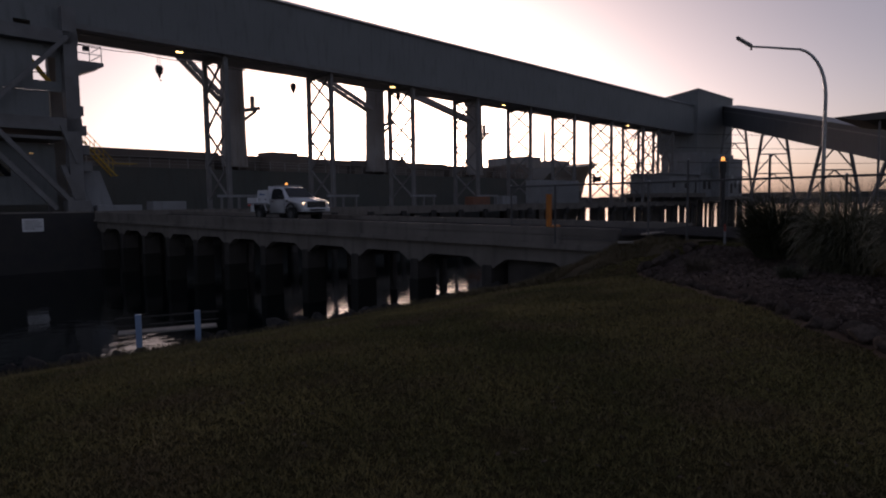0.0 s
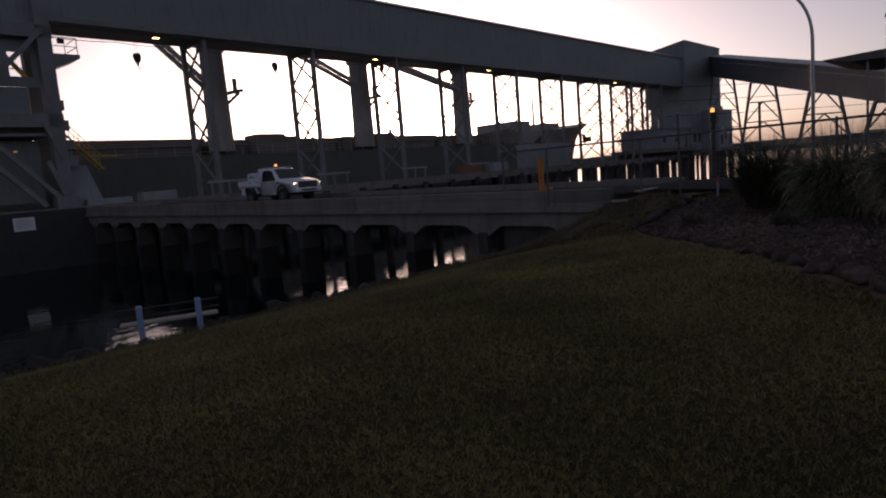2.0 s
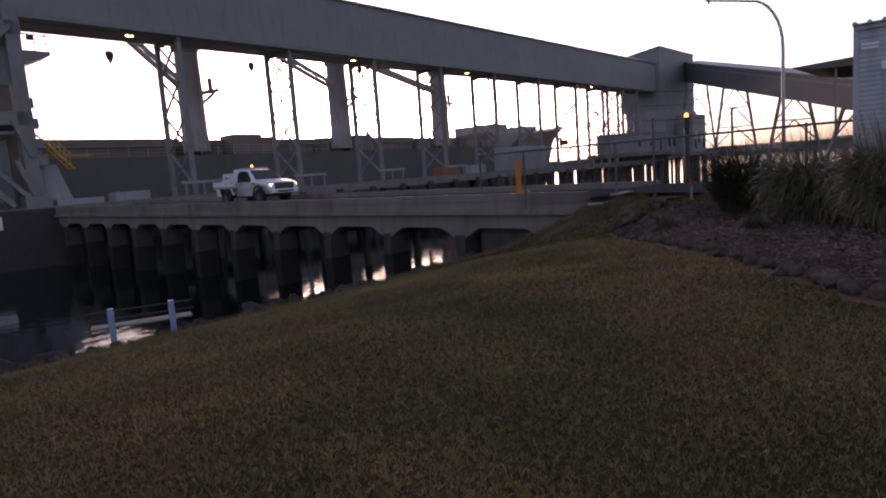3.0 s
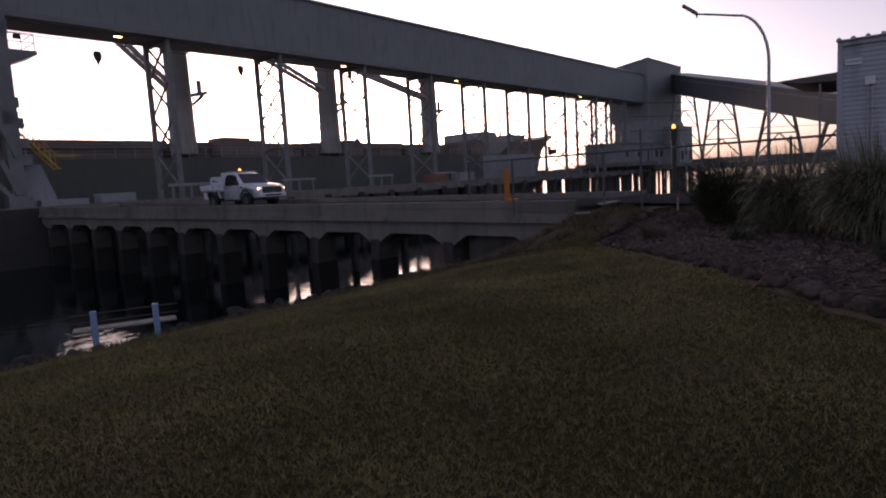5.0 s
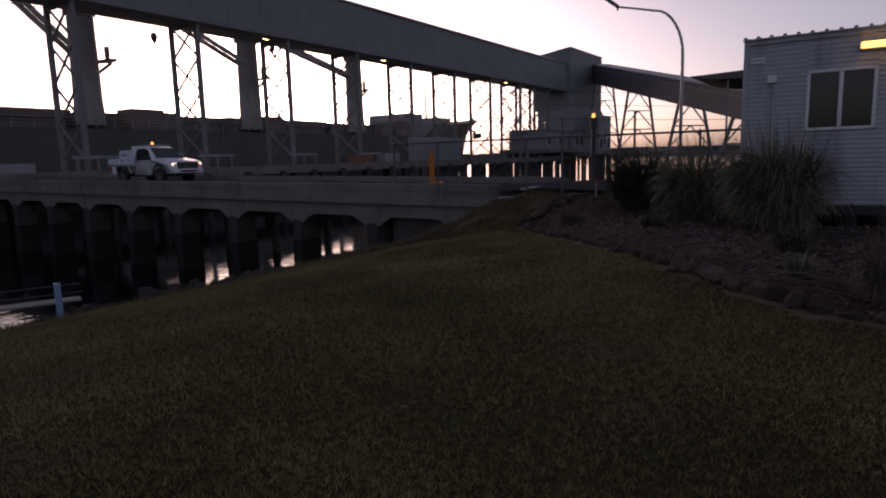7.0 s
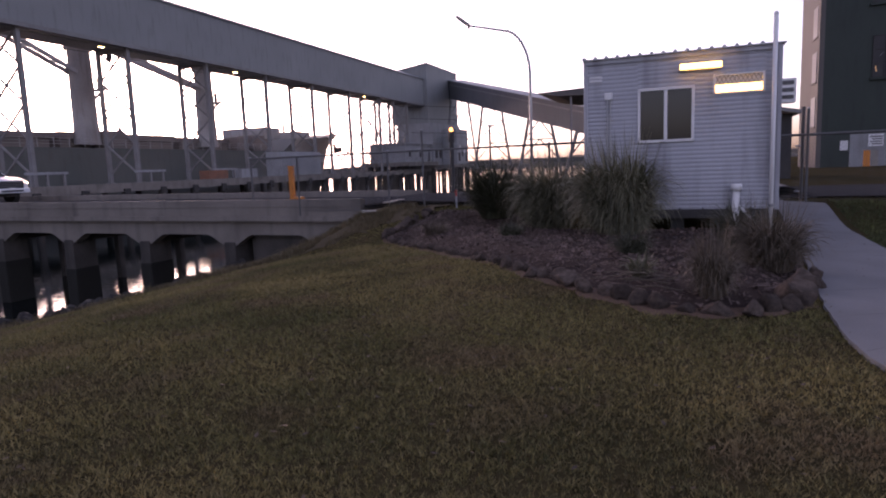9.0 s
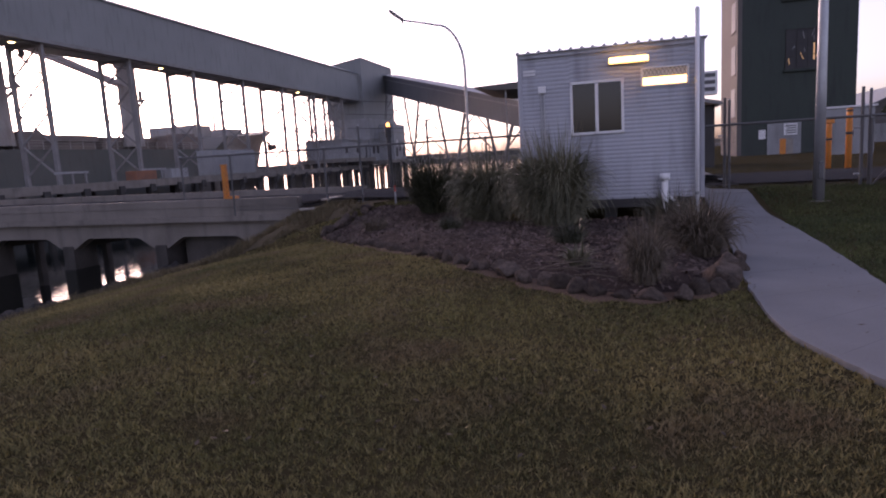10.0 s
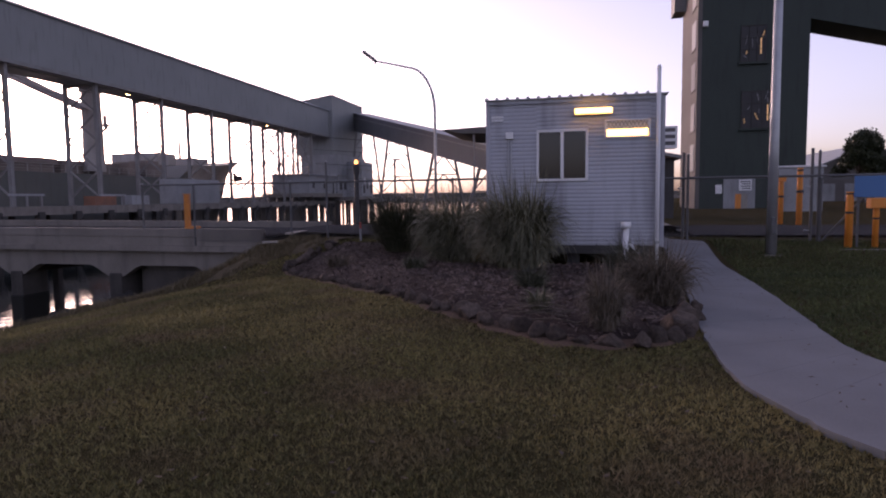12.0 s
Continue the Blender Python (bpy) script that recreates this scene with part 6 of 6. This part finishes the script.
def cut_stalks():
    r = random.Random(31)
    for i in range(9):
        a, b = 6.85 + r.uniform(-0.15, 0.25), 0.55 + r.uniform(-0.35, 0.2)
        root = thing("dry_stalk", a, b, bed_z(a, b) + 0.05 + 0.012 * i, r.uniform(60, 120), "pale dry cut stalk lying on the mulch", "stalk", "dry stalks")
        L = r.uniform(0.15, 0.32)
        part("stem", tube(B(), [(-L, 0, r.uniform(-0.02, 0.03)), (0, r.uniform(-0.03, 0.03), 0.02), (L, 0, 0)], 0.008, 6, 0.004), M_tuss_dry, root)


cut_stalks()


# ---------------------------------------------------------------- mown grass and fallen leaves
VERGE = [(16.3, 5.9), (15.5, 6.3), (14.6, 7.2), (13.9, 8.3), (13.3, 9.2), (12.2, 10.3), (11.0, 11.6), (11.5, 12.9), (13.5, 13.3), (16.3, 12.8)]


def mown_grass():
    g = np.random.default_rng(4)
    n = 820000
    r = 1.3 + (17.0 - 1.3) * g.random(n) ** 1.25
    th = np.radians(-42 + 116 * g.random(n))
    # thinner cover all round, also where the lawn goes on behind
    more = 160000
    r = np.concatenate((r, 0.3 + 13.0 * np.sqrt(g.random(more))))
    th = np.concatenate((th, np.radians(74 + 244 * g.random(more))))
    n += more
    x, y = r * np.sin(th), r * np.cos(th)
    a, b = CG * x + SG * y, -SG * x + CG * y
    keep = np.ones(n, bool)
    z, tuft = np.zeros(n), np.ones(n)
    beyond = np.zeros(n, bool)
    luck = g.random(n)
    for i in range(n):
        ai, bi = float(a[i]), float(b[i])
        if bi > shore_b(ai) - 0.1 or ai > 15.9 or (ai > 10.9 and bi > 5.6 and inside(ai, bi, VERGE)) or (5.5 < ai and -1.9 < bi < 7 and (inside(ai, bi, BED) or edge_distance(ai, bi, BED[:9]) < 0.10 + 0.13 * noise.noise((ai * 3, bi * 3, 1)))) or (ai > 12.2 and bi < 2.2 and bi > -3.0):
            keep[i] = False
            continue
        left = -1.27 - 0.085 * max(ai - 6.5, 0) * 1.1 if ai > 4.9 else -1.24 - 0.62 * (4.9 - ai)
        right = -2.45 - 0.05 * max(ai - 6.5, 0) if ai > 5.8 else -2.5 - 0.75 * (5.8 - ai)
        if right + 0.02 < bi < left - 0.02 and ai < 30:
            keep[i] = False
            continue
        c = noise.noise((ai * 17, bi * 17, 2)) + 0.5 * noise.noise((ai * 41, bi * 41, 5))
        if c < -0.08 and luck[i] > 0.4:
            keep[i] = False
            continue
        tuft[i] = 1.0 + 0.9 * max(c, -0.5)
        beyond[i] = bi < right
        z[i] = land_z(ai, bi) + 0.03 * noise.noise((ai * 0.5, bi * 0.5, 0)) + 0.012 * noise.noise((ai * 1.9, bi * 1.9, 4)) - 0.006
    x, y, z, r, tuft, beyond = x[keep], y[keep], z[keep], r[keep], tuft[keep], beyond[keep]
    n = len(x)
    h = (0.011 + 0.019 * g.random(n)) * (1 + 0.05 * r) * tuft
    w = (0.0028 + 0.0024 * g.random(n)) * (1 + 0.13 * r)
    az, lx, ly = g.random(n) * np.pi * 2, g.normal(0, 0.55, n), g.normal(0, 0.55, n)
    v = np.empty((n, 3, 3), np.float32)
    dx, dy = np.cos(az) * w, np.sin(az) * w
    v[:, 0] = np.stack((x - dx, y - dy, z), 1)
    v[:, 1] = np.stack((x + dx, y + dy, z), 1)
    v[:, 2] = np.stack((x + lx * h, y + ly * h, z + h), 1)
    for name, pick, mat, label in (("grass", ~beyond, M_grass, "short mown lawn grass, patchy olive green and dry brown"), ("grass", beyond, M_shaded_green_grass, "short mown lawn grass, greener beyond the path and darkened for shade there")):
        c = v[pick]
        k = len(c) * 3
        me = bpy.data.meshes.new(name)
        me.vertices.add(k)
        me.vertices.foreach_set("co", c.reshape(-1))
        me.loops.add(k)
        me.loops.foreach_set("vertex_index", np.arange(k, dtype=np.int32))
        me.polygons.add(len(c))
        me.polygons.foreach_set("loop_start", np.arange(0, k, 3, dtype=np.int32))
        me.update(calc_edges=True)
        me.materials.append(mat)
        tagged(new(name, me), label, "grass", kind="stuff")


mown_grass()


def verge():
    verts, faces, index, step = [], [], {}, 0.2

    def vert(i, j):
        if (i, j) not in index:
            a, b = 10.8 + i * step + 0.1 * math.sin(j * 1.7), 5.6 + j * step + 0.1 * math.sin(i * 2.1)
            index[(i, j)] = len(verts)
            verts.append(W(a, b, land_z(a, b) + 0.03 * noise.noise((a * 0.5, b * 0.5, 0)) + 0.035 + 0.05 * noise.noise((a * 1.4, b * 1.4, 6)))[:])
        return index[(i, j)]
    for i in range(28):
        for j in range(40):
            if inside(10.9 + i * step, 5.7 + j * step, VERGE):
                faces.append((vert(i, j), vert(i + 1, j), vert(i + 1, j + 1), vert(i, j + 1)))
    ob = new("verge", one_mesh("verge", verts, faces, M_verge))
    ob.data.polygons.foreach_set("use_smooth", [True] * len(ob.data.polygons))
    tagged(ob, "weedy bare earth verge at the bridge end", "verge", kind="structure")


verge()


def rough_grass():
    r = random.Random(41)
    verts, faces = [], []
    for i in range(60000):
        if i % 3 == 0:
            a = r.uniform(-3, 17)
            b = shore_b(a) + r.gauss(0.0, 0.45)
        else:
            a, b = r.uniform(11, 16.0), r.uniform(5.6, 13.0)
            if not inside(a, b, VERGE) or inside(a, b, BED) or noise.noise((a * 1.1, b * 1.1, 3)) < -0.12:
                continue
        base = W(a, b, land_z(a, b) + 0.03 * noise.noise((a * 0.5, b * 0.5, 0)) - 0.01)
        h, th = r.uniform(0.05, 0.2) * (1.0 if i % 3 == 0 else 1.1 + 1.1 * max(noise.noise((a * 0.9, b * 0.9, 8)), 0.0)), r.uniform(0, 6.28)
        o = Vector((math.cos(th), math.sin(th), 0))
        s = Vector((-o.y, o.x, 0)) * r.uniform(0.003, 0.007)
        m, t = base + Vector((0, 0, h * 0.6)) + o * h * 0.2, base + Vector((0, 0, h)) + o * h * r.uniform(0.3, 0.8)
        k = len(verts)
        verts += [(base - s)[:], (base + s)[:], (m + s)[:], (m - s)[:], t[:]]
        faces += [(k, k + 1, k + 2, k + 3), (k + 3, k + 2, k + 4)]
    tagged(new("rough_grass", one_mesh("rough_grass", verts, faces, island_material("rank_grass", (0.06, 0.055, 0.024), (0.19, 0.14, 0.075), 0.85))), "long unmown grass and weeds along the bank", "grass", kind="stuff")


rough_grass()


def fallen_leaves():
    r = random.Random(17)
    verts, faces = [], []
    while len(faces) < 1300:
        a = r.uniform(2, 15)
        if r.random() < 0.1:
            b, zz = -1.5 - r.random() * 0.9 - 0.04 * a, 0.054
        else:
            b, zz = r.uniform(-6, 9), 0.03
        if inside(a, b, BED) or a > 12 and -1.8 < b < 2.2:
            continue
        c = W(a, b, land_z(a, b) + zz)
        th, L = r.uniform(0, 6.28), r.uniform(0.012, 0.03)
        u, v = Vector((math.cos(th), math.sin(th), 0.15)) * L, Vector((-math.sin(th), math.cos(th), 0.1)) * L * 0.45
        k = len(verts)
        verts += [(c - u)[:], (c + v)[:], (c + u)[:], (c - v)[:]]
        faces.append((k, k + 1, k + 2, k + 3))
    tagged(new("fallen_leaves", one_mesh("fallen_leaves", verts, faces, island_material("dry_leaf", (0.03, 0.021, 0.016), (0.12, 0.08, 0.052), 0.85))), "scattered small dry fallen leaves", "leaves", kind="stuff")


fallen_leaves()
